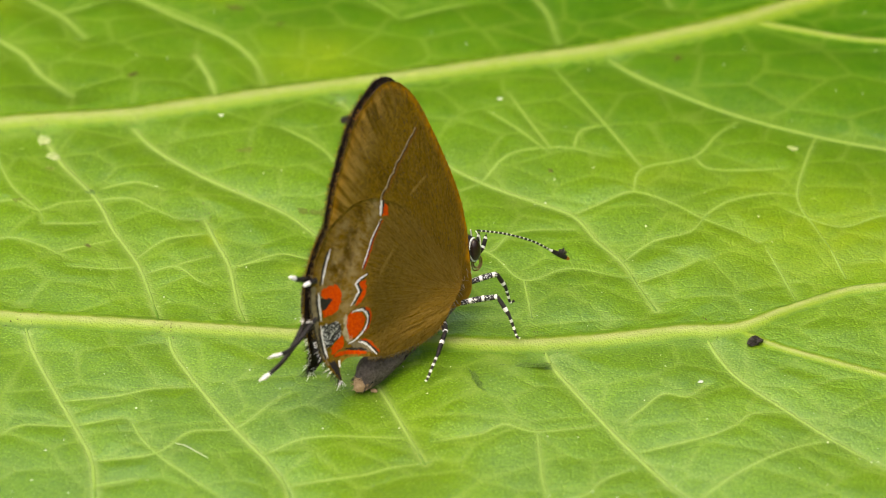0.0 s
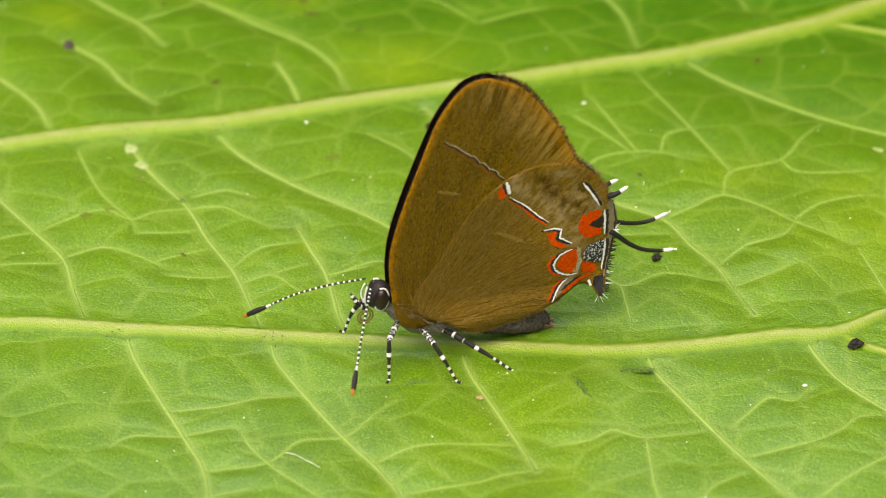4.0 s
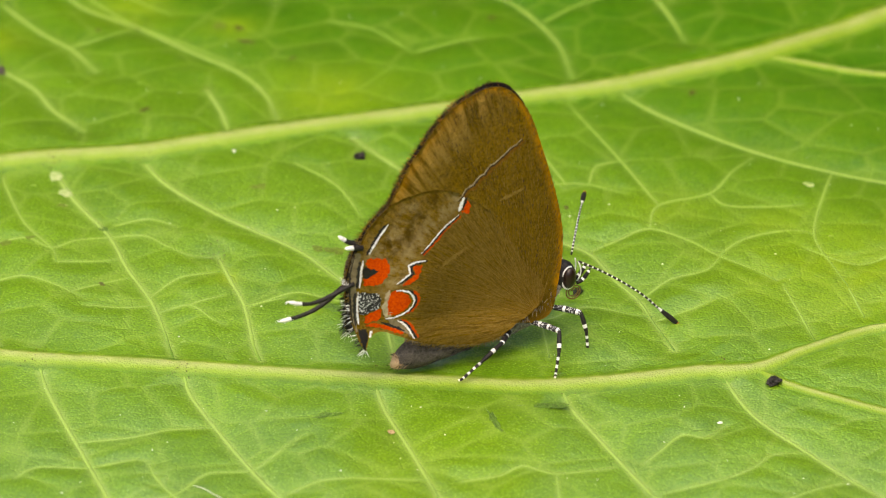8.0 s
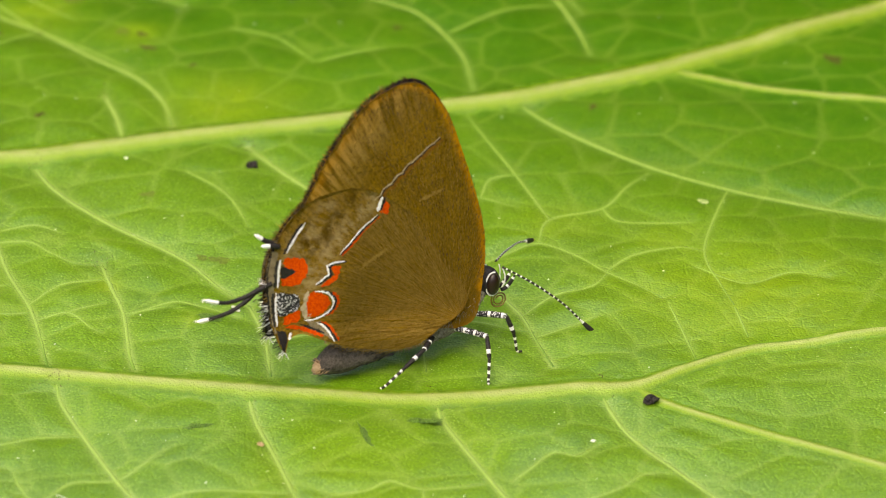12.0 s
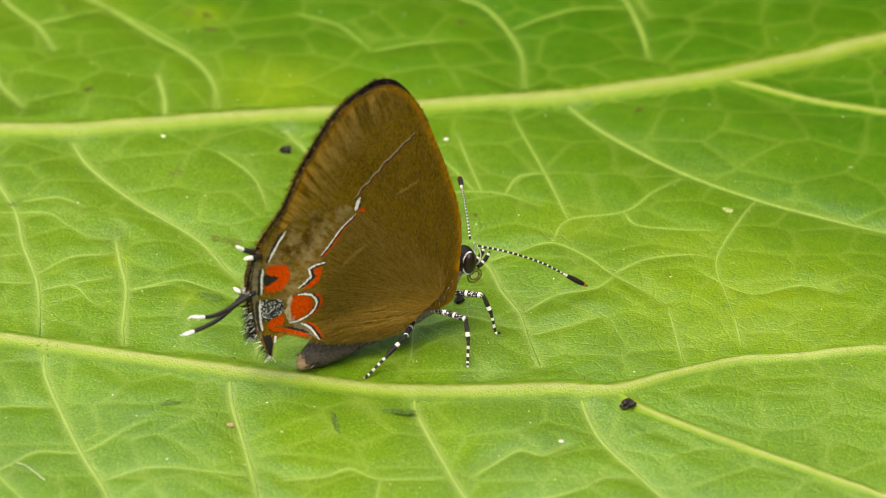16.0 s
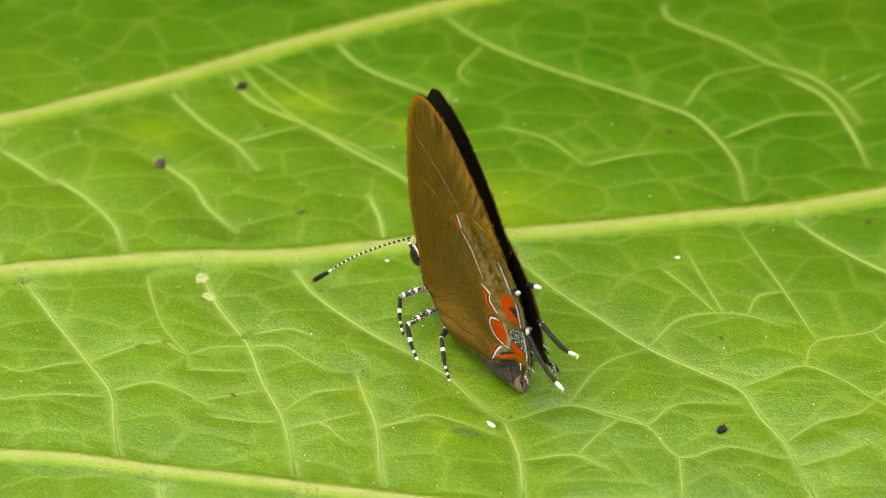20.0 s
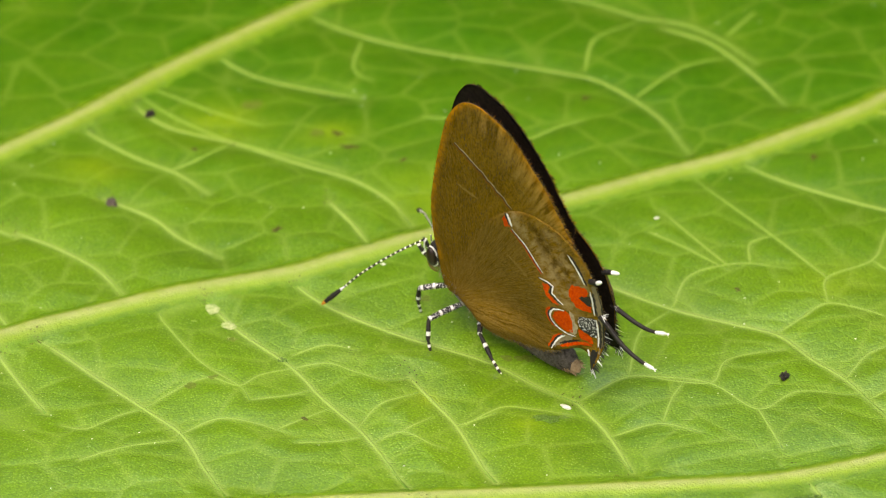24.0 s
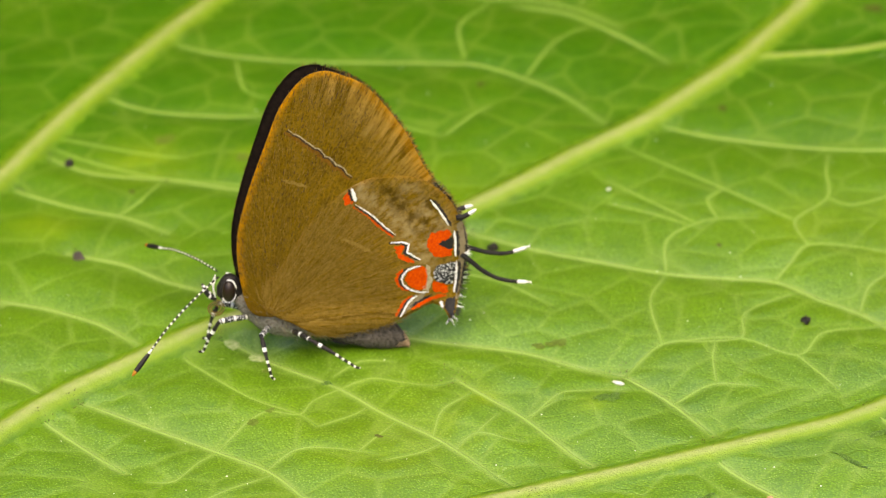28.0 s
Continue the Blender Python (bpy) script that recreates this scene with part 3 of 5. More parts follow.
def build_vein(points, width, height, mat, ends):
    """A low bell-shaped ridge along the points that runs out into the blade."""
    p = np.array(points, float)
    if ends:
        first, last = (p[0] - p[1]) / np.linalg.norm(p[1] - p[0]), (p[-1] - p[-2]) / np.linalg.norm(p[-1] - p[-2])
        p = np.vstack([p[0] + np.outer(np.arange(ends[0], 0, -5), first), p]) if ends[0] else p
        p = np.vstack([p, p[-1] + np.outer(np.arange(5, ends[1] + 1, 5), last)]) if ends[1] else p
    line = curve(p, 0.4)
    sides = 11
    verts, faces, crest = [], [], []
    n = len(line) - 1
    for i, (x, y) in enumerate(line):
        d = line[min(i + 1, n)] - line[max(i - 1, 0)]
        d = d / np.linalg.norm(d)
        nx, ny = -d[1], d[0]
        f = i / n
        if ends:
            fade = 1.0
            if not ends[0]:
                fade = 0.3 + 0.7 * min(1.0, i / 5)
        else:
            fade = (1.0 - 0.3 * f) * min(1.0, 4 * (1 - f)) * min(1.0, 0.25 + 6 * f)
        w = width * (0.55 + 0.45 * fade) * (1 - 0.4 * min(max((x - 16) / 5, 0.0), 1.0) if ends and ends[0] and y < 20 else 1.0) * (1 + 0.08 * math.sin(0.9 * i + 3 * x))
        for s in range(sides):
            q = -1 + 2 * s / (sides - 1)
            bell = math.exp(-((q / 0.45) ** 2)) - math.exp(-((1 / 0.45) ** 2))
            px, py = x + nx * q * w, y + ny * q * w
            verts.append((px, py, leaf_height(px, py) - 0.012 + 0.018 * (1 - q * q) + height * (0.4 + 0.6 * fade) * bell))
            crest.append(bell * fade)
    for i in range(n):
        for s in range(sides - 1):
            k = i * sides + s
            faces.append((k, k + 1, k + sides + 1, k + sides))
    return mesh("vein", verts, faces, mat, attrs={"crest": crest})


leaf = tagged(new("leaf"), "broad glossy green leaf with pale raised veins", "leaf", kind="structure")
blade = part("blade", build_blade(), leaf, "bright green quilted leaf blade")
for level, points in VEINS:
    if level == 1:
        first, last = points[0], points[-1]
        part("main_vein", build_vein(points, 1.15 if first[1] < 20 else 1.5, 0.32 if first[1] < 20 else 0.42, M_MAIN, (40 if first[0] < -28 else 0, 40 if last[0] > 24 or last[1] > 60 else 0)), leaf, "thick pale lateral vein")
    elif level == 1.5:
        part("main_vein", build_vein(points, 0.62, 0.15, M_MAIN, (0, 40)), leaf, "thick pale lateral vein")
    elif level == 2:
        part("vein", build_vein(points, 0.2, 0.03, M_VEIN, None), leaf)
    else:
        part("veinlet", build_vein(points, 0.13, 0.012, M_NET, None), leaf)

ground_mesh = bpy.data.meshes.new("ground")
ground_mesh.from_pydata([(-900, -900, -0.5), (900, -900, -0.5), (900, 900, -0.5), (-900, 900, -0.5)], [], [(0, 1, 2, 3)])
ground_mesh.materials.append(M_GROUND)
tagged(new("ground", ground_mesh), "dark green undergrowth far below the leaf", "ground", kind="structure")


# unseen dark bank, added to shade the far leaf and its reflections: it overhangs the leaf's far edge and runs out
# into a wide ring
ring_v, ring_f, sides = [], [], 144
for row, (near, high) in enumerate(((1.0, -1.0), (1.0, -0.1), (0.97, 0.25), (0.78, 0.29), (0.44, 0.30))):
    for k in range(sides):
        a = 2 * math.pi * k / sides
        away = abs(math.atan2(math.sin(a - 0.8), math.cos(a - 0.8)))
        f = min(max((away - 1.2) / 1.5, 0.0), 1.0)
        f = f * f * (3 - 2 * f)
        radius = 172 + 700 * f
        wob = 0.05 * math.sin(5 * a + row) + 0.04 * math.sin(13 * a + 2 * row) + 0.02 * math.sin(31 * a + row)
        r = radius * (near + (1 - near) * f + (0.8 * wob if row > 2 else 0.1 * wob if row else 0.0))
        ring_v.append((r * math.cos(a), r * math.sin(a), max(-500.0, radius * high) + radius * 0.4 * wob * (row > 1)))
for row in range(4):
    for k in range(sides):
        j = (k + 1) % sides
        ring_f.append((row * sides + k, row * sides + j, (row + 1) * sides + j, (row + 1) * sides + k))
tagged(new("shade_bank", mesh("shade_bank", ring_v, ring_f, M_GROUND)), "unseen dark green bank added to shade the leaf's far side", "foliage", kind="structure")


# ---- litter on the leaf ----
def litter(name, x, y, verts_faces, mat, label, category, group="", lift=0.0, turn=0.0):
    me = mesh(name, *verts_faces, mat, smooth=False)
    ob = new(name, me)
    ob.matrix_basis = pose(x * MM, y * MM, (leaf_height(x, y) + lift) * MM, 0, 0, turn)
    return tagged(ob, label, category, group)


def seated(x, y, lift=0.0):
    """Moves a place known on the level of the feet along the line of sight to the leaf's own height."""
    return y - 1.55 * (leaf_height(x, y) + lift)


def dropping(x, y, size, seed, turn=0.0):
    litter("dropping", x, seated(x, y, size * 0.45), lump((size, size * 0.72, size * 0.6), seed, 0.7, 3, 1.8), M_FRASS, "small black crumbly insect dropping on the leaf", "dropping", "droppings", size * 0.45, turn)


def patch(rx, ry, seed, h=0.02, rough=0.6):
    """A thin ragged scab lying on the leaf."""
    verts, faces = lump((rx, ry, h), seed, rough, 3, 1.6)
    return verts, faces


dropping(18.4, 3.75, 0.43, 1, 20)
dropping(7.2, 14.0, 0.36, 2, 70)
dropping(-6.25, 30.75, 0.36, 3, 10)
dropping(-26.35, 53.4, 0.36, 4, 40)
litter("crumb", -30.2, seated(-30.2, 42.4, 0.18), lump((0.42, 0.3, 0.26), 5, 0.8, 3, 2.2), M_ABDOMEN, "grey-brown crumb lying on the leaf", "crumb", "", 0.18, 80)
litter("stain", -22.0, 22.2, patch(0.42, 0.3, 46, 0.03, 0.9), M_SCAR, "dark blotch on the leaf", "stain", "stains")
for fx, fy, fa, fb, fs in ((15.5, 39.2, 0.6, 0.3, 47), (31.5, 46.4, 0.9, 0.5, 48), (-13.9, 46.4, 0.7, 0.35, 49), (-10.8, 44.1, 0.4, 0.25, 50), (-20.3, 36.9, 0.5, 0.3, 51), (6.8, 24.2, 0.35, 0.2, 52), (-21.8, 14.9, 0.35, 0.2, 53), (-14.6, 48.4, 0.5, 0.6, 54), (2.4, 49.8, 0.5, 0.3, 55), (-24.1, 48.1, 0.3, 0.25, 56)):
    litter("stain", fx, seated(fx, fy), patch(fa * 0.7, fb * 0.7, fs, 0.025, 1.2), M_DIRT, "dark brown smudge on the leaf", "stain", "stains", 0.0, 40 * fs)
for fx, fy, fr, fs in ((15.0, -0.5, 0.16, 1), (3.7, 33.6, 0.16, 3), (-13.8, 33.9, 0.18, 4), (-10.9, 34.6, 0.15, 5), (-14.3, 31.6, 0.15, 6)):
    litter("white_speck", fx, fy, lump((fr, fr * 0.8, fr * 0.4), fs, 0.5, 2), M_CHAFF, "tiny white speck on the leaf", "speck", "white specks", fr * 0.2)
litter("white_flake", -6.3, 13.5, lump((0.36, 0.18, 0.11), 9, 0.4, 2), M_CHAFF, "white oval flake lying on the leaf", "flake", "", 0.08, -50)
for fx, fy, fa, fb, fs in ((22.2, 27.3, 0.40, 0.34, 10), (-25.8, 28.7, 0.85, 0.5, 11), (-25.1, 26.6, 0.7, 0.5, 12), (-24.9, 25.0, 0.3, 0.25, 13)):
    litter("scrape_mark", fx, fy, patch(fa, fb, fs), M_SCRAPE, "pale scraped patch on the leaf", "scrape mark", "scrape marks")
litter("leaf_scar", -7.9, seated(-7.9, 12.1), patch(0.9, 0.38, 14, 0.03, 1.1), M_SCAR, "dark green torn scar on the leaf", "leaf scar", "leaf scars", 0.0, -10)
litter("leaf_scar", 4.6, seated(4.6, 1.1), patch(1.6, 0.22, 15, 0.03, 1.1), M_SCAR, "dark green slit scar beside the vein", "leaf scar", "leaf scars")
litter("leaf_scar", 2.0, -0.6, patch(0.16, 1.1, 16, 0.03, 1.1), M_SCAR, "dark green torn scar on the leaf", "leaf scar", "leaf scars", 0.0, 20)
litter("leaf_scar", -7.7, seated(-7.7, 0.1), patch(0.7, 0.25, 17, 0.03, 1.1), M_SCAR, "dark green torn scar on the leaf", "leaf scar", "leaf scars", 0.0, 10)
for fx, fy, fa, fb, fs in ((-7.4, 19.3, 0.8, 0.5, 21), (-8.6, 19.6, 0.4, 0.3, 24), (-24.9, 24.9, 0.35, 0.25, 22), (-27.9, 19.9, 0.4, 0.3, 23), (-19.6, 53.4, 0.6, 0.5, 25), (-15.9, 48.7, 0.4, 0.4, 26), (-26.5, 20.6, 0.3, 0.2, 27), (-12.5, 27.0, 0.6, 0.3, 28)):
    litter("stain", fx, fy, patch(fa, fb, fs, 0.03, 0.9), M_STAIN, "brown stain on the leaf", "stain", "stains")


litter("crumb", -4.0, -1.3, lump((0.22, 0.16, 0.12), 31, 0.5, 2), M_BUFF, "tiny buff crumb on a vein", "crumb", "", 0.08)
fv, ff, fq = tube([(0.24 * k - 1.2, 0.12 * math.sin(k * 0.5), 0.06 + 0.03 * math.sin(k)) for k in range(11)], [0.02] * 11, 5)
litter("fibre", -14.2, -7.9, (fv, ff), M_CHAFF, "thin white fibre lying on the leaf", "fibre", "", 0.0, -35)

# fine dust grains, uncountable
dust_v, dust_f = [], []
rng = random.Random(7)
for _ in range(260):
    x, y = rng.uniform(-45, 38), rng.uniform(-18, 60)
    r = rng.choice((0.03, 0.04, 0.05, 0.07))
    z = leaf_height(x, y)
    k = len(dust_v)
    dust_v += [(x + r, y, z + r * 0.4), (x - r, y, z + r * 0.4), (x, y + r, z + r * 0.4), (x, y - r, z + r * 0.4), (x, y, z + r * 1.2), (x, y, z - r * 0.2)]
    dust_f += [(k + a, k + b, k + c) for a, b, c in ((0, 2, 4), (2, 1, 4), (1, 3, 4), (3, 0, 4), (2, 0, 5), (1, 2, 5), (3, 1, 5), (0, 3, 5))]
tagged(new("dust", mesh("dust", dust_v, dust_f, M_CHAFF, smooth=False)), "fine pale dust grains scattered over the leaf", "dust", kind="stuff")


# brown stipple where the veins branch off
stipple_v, stipple_f = [], []
rng = random.Random(17)
for level, points in VEINS:
    if level != 2 or not 1 < points[0][1] < 60:
        continue
    for _ in range(22):
        x, y = points[0][0] + rng.gauss(0, 0.45), points[0][1] + rng.gauss(0.2, 0.5)
        r, z, k = rng.uniform(0.025, 0.06), leaf_height(x, y) + 0.35 * math.exp(-(((y - points[0][1] - 0.8) / 0.7) ** 2)), len(stipple_v)
        stipple_v += [(x + r, y, z), (x - r, y, z), (x, y + r, z), (x, y - r, z), (x, y, z + r), (x, y, z - r)]
        stipple_f += [(k + a, k + b, k + c) for a, b, c in ((0, 2, 4), (2, 1, 4), (1, 3, 4), (3, 0, 4), (2, 0, 5), (1, 2, 5), (3, 1, 5), (0, 3, 5))]
tagged(new("vein_stipple", mesh("vein_stipple", stipple_v, stipple_f, M_DARKBROWN, smooth=False)), "tiny dark brown dots where the veins branch", "dots", kind="stuff")


# ---- the butterfly: x ahead, y to its left, z up, feet at z = 0 ----
butterfly = tagged(new("butterfly"), "brown hairstreak butterfly with folded wings, orange spots and tails", "butterfly")


def step(v, a, b):
    t = min(max((v - a) / (b - a), 0.0), 1.0)
    return t * t * (3 - 2 * t)


def swell(x, z):
    """The hindwing bulges outwards before it closes in again at its margin."""
    return 0.6 * math.exp(-(((x + 4.6) / 2.4) ** 2)) * (1 - step(z, 5.0, 10.5))


def wing_y(x, z, hind):
    """Distance of a folded wing's outer face from the middle plane."""
    y = 0.28 + 0.36 * step(x, -2.0, 5.2) * (1 - 0.4 * step(z, 12, 18)) + 0.08 * step(z, 9, 18) + 0.75 * math.exp(-max(z - 2.2, 0) / 1.6) * step(x, -4.0, 1.0)
    y += 0.02 * noise.noise(Vector((x * 0.8, z * 0.8, 0.0)))
    if hind:
        off = math.sqrt(np.min((COSTA[:, 0] - x) ** 2 + (COSTA[:, 1] - z) ** 2))
        y += 0.03 + 0.05 * step(off, 0.0, 1.6) + swell(x, z) + 0.75 * step(-x, 7.0, 8.6) * step(-z, -4.4, -2.6) + 0.35 * step(-z, -3.6, -2.0)
    return y


def wing_point(x, z, side, hind, lift=0.0):
    """A point of a wing's outer face: the bulge also draws it up and back a little."""
    bulge = swell(x, z) if hind else 0.0
    return x - 0.45 * bulge, side * (wing_y(x, z, hind) + lift), z + 0.5 * bulge


FW_OUTLINE = [(3.2, 2.55), (4.27, 2.72), (4.85, 3.4), (5.24, 5.0), (5.46, 6.7), (5.38, 8.4), (4.86, 10.8), (3.8, 14.25), (3.18, 16.05), (2.42, 17.35), (1.52, 18.26), (0.42, 18.56), (-0.62, 18.28), (-1.7, 17.82), (-2.6, 17.1), (-3.36, 16.25), (-4.06, 15.35), (-4.72, 14.45), (-5.34, 13.32), (-5.94, 12.2), (-6.45, 11.2), (-5.6, 9.8), (-2.0, 6.2), (1.2, 3.2)]
HW_OUTLINE = [(1.9, 2.45), (2.9, 2.8), (3.75, 3.3), (4.0, 4.0), (3.55, 4.9), (2.6, 6.0), (1.2, 8.4), (0.0, 9.9), (-1.5, 11.05), (-2.7, 11.65), (-3.85, 11.85), (-5.0, 11.75), (-6.0, 11.5), (-6.85, 10.95), (-7.65, 10.15), (-8.18, 9.2), (-8.52, 8.1), (-8.75, 6.8), (-8.72, 5.8), (-8.62, 4.7), (-8.4, 3.7), (-8.15, 2.9), (-7.8, 2.45), (-7.45, 2.95), (-6.6, 3.2), (-5.6, 2.8), (-4.5, 2.3), (-3.2, 1.8), (-1.3, 1.55), (0.3, 1.65)]

COSTA = curve(HW_OUTLINE[3:15], 0.2)  # the hindwing's upper edge, pressed close to the forewing
CLOUDS = (((-1.9, 11.2), (-2.4, 10.5), (-3.2, 9.9), (-4.0, 9.0), (-4.8, 8.2), (-5.6, 7.3), (-5.7, 6.5)), ((-5.0, 10.6), (-5.7, 9.6), (-6.6, 9.0), (-7.2, 8.3)), ((-5.9, 8.4), (-6.0, 7.2), (-6.15, 6.2)))
SHADES = (((-3.6, 11.2), (-4.3, 10.2), (-5.0, 9.4), (-5.4, 8.6)), ((-6.4, 9.8), (-6.3, 8.6), (-6.4, 8.2)))


def inside_of(poly, x, z):
    hit, n = False, len(poly)
    for i in range(n):
        (ax, az), (bx, bz) = poly[i], poly[(i + 1) % n]
        if (az > z) != (bz > z) and x < (bx - ax) * (z - az) / (bz - az) + ax:
            hit = not hit
    return hit


def closed_curve(points, stepping):
    line = curve(list(points) + [points[0]], stepping)
    return [tuple(p) for p in line[:-1]]


from mathutils import geometry  # noqa: E402


def filled(outline, spacing, seed):
    """Points and triangles of a flat region: its border and an even scatter inside."""
    rng = random.Random(seed)
    pts = list(outline)
    n = len(pts)
    xs, zs = [p[0] for p in pts], [p[1] for p in pts]
    border = np.array(pts)
    z, odd = min(zs) + spacing / 2, False
    while z < max(zs):
        x = min(xs) + (spacing / 2 if odd else 0)
        while x < max(xs):
            q = (x + rng.uniform(-0.2, 0.2) * spacing, z + rng.uniform(-0.2, 0.2) * spacing)
            if inside_of(outline, *q) and np.min((border[:, 0] - q[0]) ** 2 + (border[:, 1] - q[1]) ** 2) > (0.45 * spacing) ** 2:
                pts.append(q)
            x += spacing
        z, odd = z + spacing * 0.87, not odd
    out = geometry.delaunay_2d_cdt([Vector(p) for p in pts], [(i, (i + 1) % n) for i in range(n)], [], 1, 1e-6)
    return [tuple(v) for v in out[0]], [tuple(f) for f in out[2]], n


def build_wing(name, outline, side, hind, mat, parent, label):
    border = closed_curve(outline, 0.22)
    pts, tris, n = filled(border, 0.30, 5)
    b = np.array(border)
    margin = np.array([p for p in border if (p[0] < -0.5 and p[1] > 9.5 and not hind) or (hind and p[0] < -6.0)] or border)
    verts, rim, outer, ang, rad, edge, cloud, shade = [], [], [], [], [], [], [], []

    def close(lines, x, z, wide):
        near = min(math.sqrt(np.min((q[:, 0] - x) ** 2 + (q[:, 1] - z) ** 2)) for q in lines)
        return math.exp(-((near / wide) ** 2))

    clouds, shades = [curve(q, 0.2) for q in CLOUDS], [curve(q, 0.2) for q in SHADES]
    for x, z in pts:
        verts.append(wing_point(x, z, side, hind))
        d = math.sqrt(np.min((b[:, 0] - x) ** 2 + (b[:, 1] - z) ** 2))
        e = math.sqrt(np.min((margin[:, 0] - x) ** 2 + (margin[:, 1] - z) ** 2))
        if hind:
            rim.append((1 - step(d, 0.05, 0.35)) * (0.7 if z > 8.5 and x < -1.0 else 0.6 if x > 1.0 else 0.0))
        else:
            rim.append((1 - step(d, 0.08, 0.5 + 0.35 * step(-x, 0.0, 3.0))) * ((1.0 - 0.5 * step(-x, 0.0, 2.5)) if (x > -6.3 and z > 4.5) else 0.2))
        outer.append(0.0 if hind else 1 - step(e, 0.8, 4.2))
        edge.append(0.0 if hind else 1 - step(e, 0.5, 2.2))
        cloud.append(close(clouds, x, z, 0.75) if hind else 0.0)
        shade.append(close(shades, x, z, 0.6) if hind else 0.0)
        ang.append(math.atan2(z - 2.6, x - 3.6))
        rad.append(math.hypot(z - 2.6, x - 3.6))
    k = len(verts)
    verts += [(x, y - side * 0.07, z) for x, y, z in verts]
    flip = side > 0
    faces, slots = [], []
    for t in tris:
        a = pts[t[0]], pts[t[1]], pts[t[2]]
        ccw = (a[1][0] - a[0][0]) * (a[2][1] - a[0][1]) - (a[2][0] - a[0][0]) * (a[1][1] - a[0][1]) > 0
        t = t if ccw != flip else t[::-1]
        faces += [t, tuple(i + k for i in reversed(t))]
        slots += [0, 1]
    for i in range(n):
        j = (i + 1) % n
        faces.append((i, j, j + k, i + k))
        slots.append(2)
    me = mesh(name, verts, faces, [mat, M_DORSAL, M_DARKBROWN if not hind else M_HW], slots, attrs={"rim": rim * 2, "outer": outer * 2, "ang": ang * 2, "rad": rad * 2, "edge": edge * 2, "cloud": cloud * 2, "shade": shade * 2})
    return part(name, me, parent, label)


def ragged_ribbon(points, width, side, lift, hind=True, seed=1, taper=True):
    """A ragged scale line that lies on the wing's outer face."""
    rng = random.Random(seed)
    pts = [np.array(points[0], float)]
    for p, q in zip(points[:-1], points[1:]):
        pts += [np.array(p) * (1 - f) + np.array(q) * f for f in (0.25, 0.75, 1.0)]
    line = curve(pts, 0.06)
    verts, faces = [], []
    for i, (x, z) in enumerate(line):
        d = line[min(i + 1, len(line) - 1)] - line[max(i - 1, 0)]
        d = d / max(np.linalg.norm(d), 1e-6)
        f = i / (len(line) - 1)
        w = width / 2 * ((0.45 + 0.55 * min(1, 5 * f, 5 * (1 - f))) if taper else 1)
        for s in (-1, 0, 1):
            k = s * w * (1 + 0.6 * rng.uniform(-1, 1))
            px, pz = x - d[1] * k, z + d[0] * k
            verts.append(wing_point(px, pz, side, hind, lift + (0.015 if s == 0 else 0)))
    for i in range(len(line) - 1):
        for s in (0, 1):
            k = i * 3 + s
            q = (k, k + 1, k + 4, k + 3)
            faces.append(q if side < 0 else q[::-1])
    return verts, faces


def blotch(points, side, lift, seed=1, spacing=0.14, ragged=0.09, hind=True):
    """A patch of coloured scales with a ragged border on the wing's outer face."""
    rng = random.Random(seed)
    border = [(x + rng.uniform(-ragged, ragged), z + rng.uniform(-ragged, ragged)) for x, z in closed_curve(points, 0.12)]
    pts, tris, _ = filled(border, spacing, seed)
    verts = [wing_point(x, z, side, hind, lift + rng.uniform(0, 0.012)) for x, z in pts]
    return verts, [t if side < 0 else t[::-1] for t in tris]


def hair_mesh(name, roots, mats, seed, width=0.035):
    """Thin tapering hairs: roots are (point, direction, length, slot)."""
    rng = random.Random(seed)
    verts, faces, slots = [], [], []
    for p, d, length, slot in roots:
        p, d = Vector(p), Vector(d).normalized()
        s = d.cross(Vector((rng.uniform(-1, 1), rng.uniform(-1, 1), rng.uniform(-1, 1))))
        s = s.normalized() * width if s.length > 1e-3 else Vector((width, 0, 0))
        bend = Vector((rng.uniform(-1, 1), rng.uniform(-1, 1), rng.uniform(-1, 1))) * 0.12 * length
        k = len(verts)
        mid, tip = p + d * length * 0.55 + bend * 0.4, p + d * length + bend
        verts += [tuple(p - s), tuple(p + s), tuple(mid + s * 0.7), tuple(mid - s * 0.7), tuple(tip)]
        faces += [(k, k + 1, k + 2, k + 3), (k + 3, k + 2, k + 4)]
        slots += [slot, slot]
    return mesh(name, verts, faces, mats, slots)


def lying_hairs(outline, side, hind, count, length, width, mats, seed, keep):
    """Fine hairs that lie on a wing's outer face and run from its base outwards."""
    rng = random.Random(seed)
    border = closed_curve(outline, 0.3)
    xs, zs = [p[0] for p in border], [p[1] for p in border]
    verts, faces, slots = [], [], []
    while len(slots) < count * 2:
        x, z = rng.uniform(min(xs), max(xs)), rng.uniform(min(zs), max(zs))
        if not keep(x, z) or not inside_of(border, x, z):
            continue
        a = math.atan2(z - 2.6, x - 3.6) + rng.gauss(0, 0.06)
        far, w, bend = rng.uniform(*length), width * rng.uniform(0.7, 1.3), rng.gauss(0, 0.05)
        k, slot, line = len(verts), rng.randrange(len(mats)), []
        for f, wide in ((0.0, 1.0), (0.55, 0.8), (1.0, 0.1)):
            px, pz = x + far * f * math.cos(a + bend * f), z + far * f * math.sin(a + bend * f)
            for q in (-1, 1):
                verts.append(wing_point(px - q * w * wide * math.sin(a), pz + q * w * wide * math.cos(a), side, hind, 0.012 + 0.03 * f))
        for q in ((k, k + 1, k + 3, k + 2), (k + 2, k + 3, k + 5, k + 4)):
            faces.append(q if side > 0 else q[::-1])
            slots.append(slot)
    return mesh("hairs", verts, faces, mats, slots)


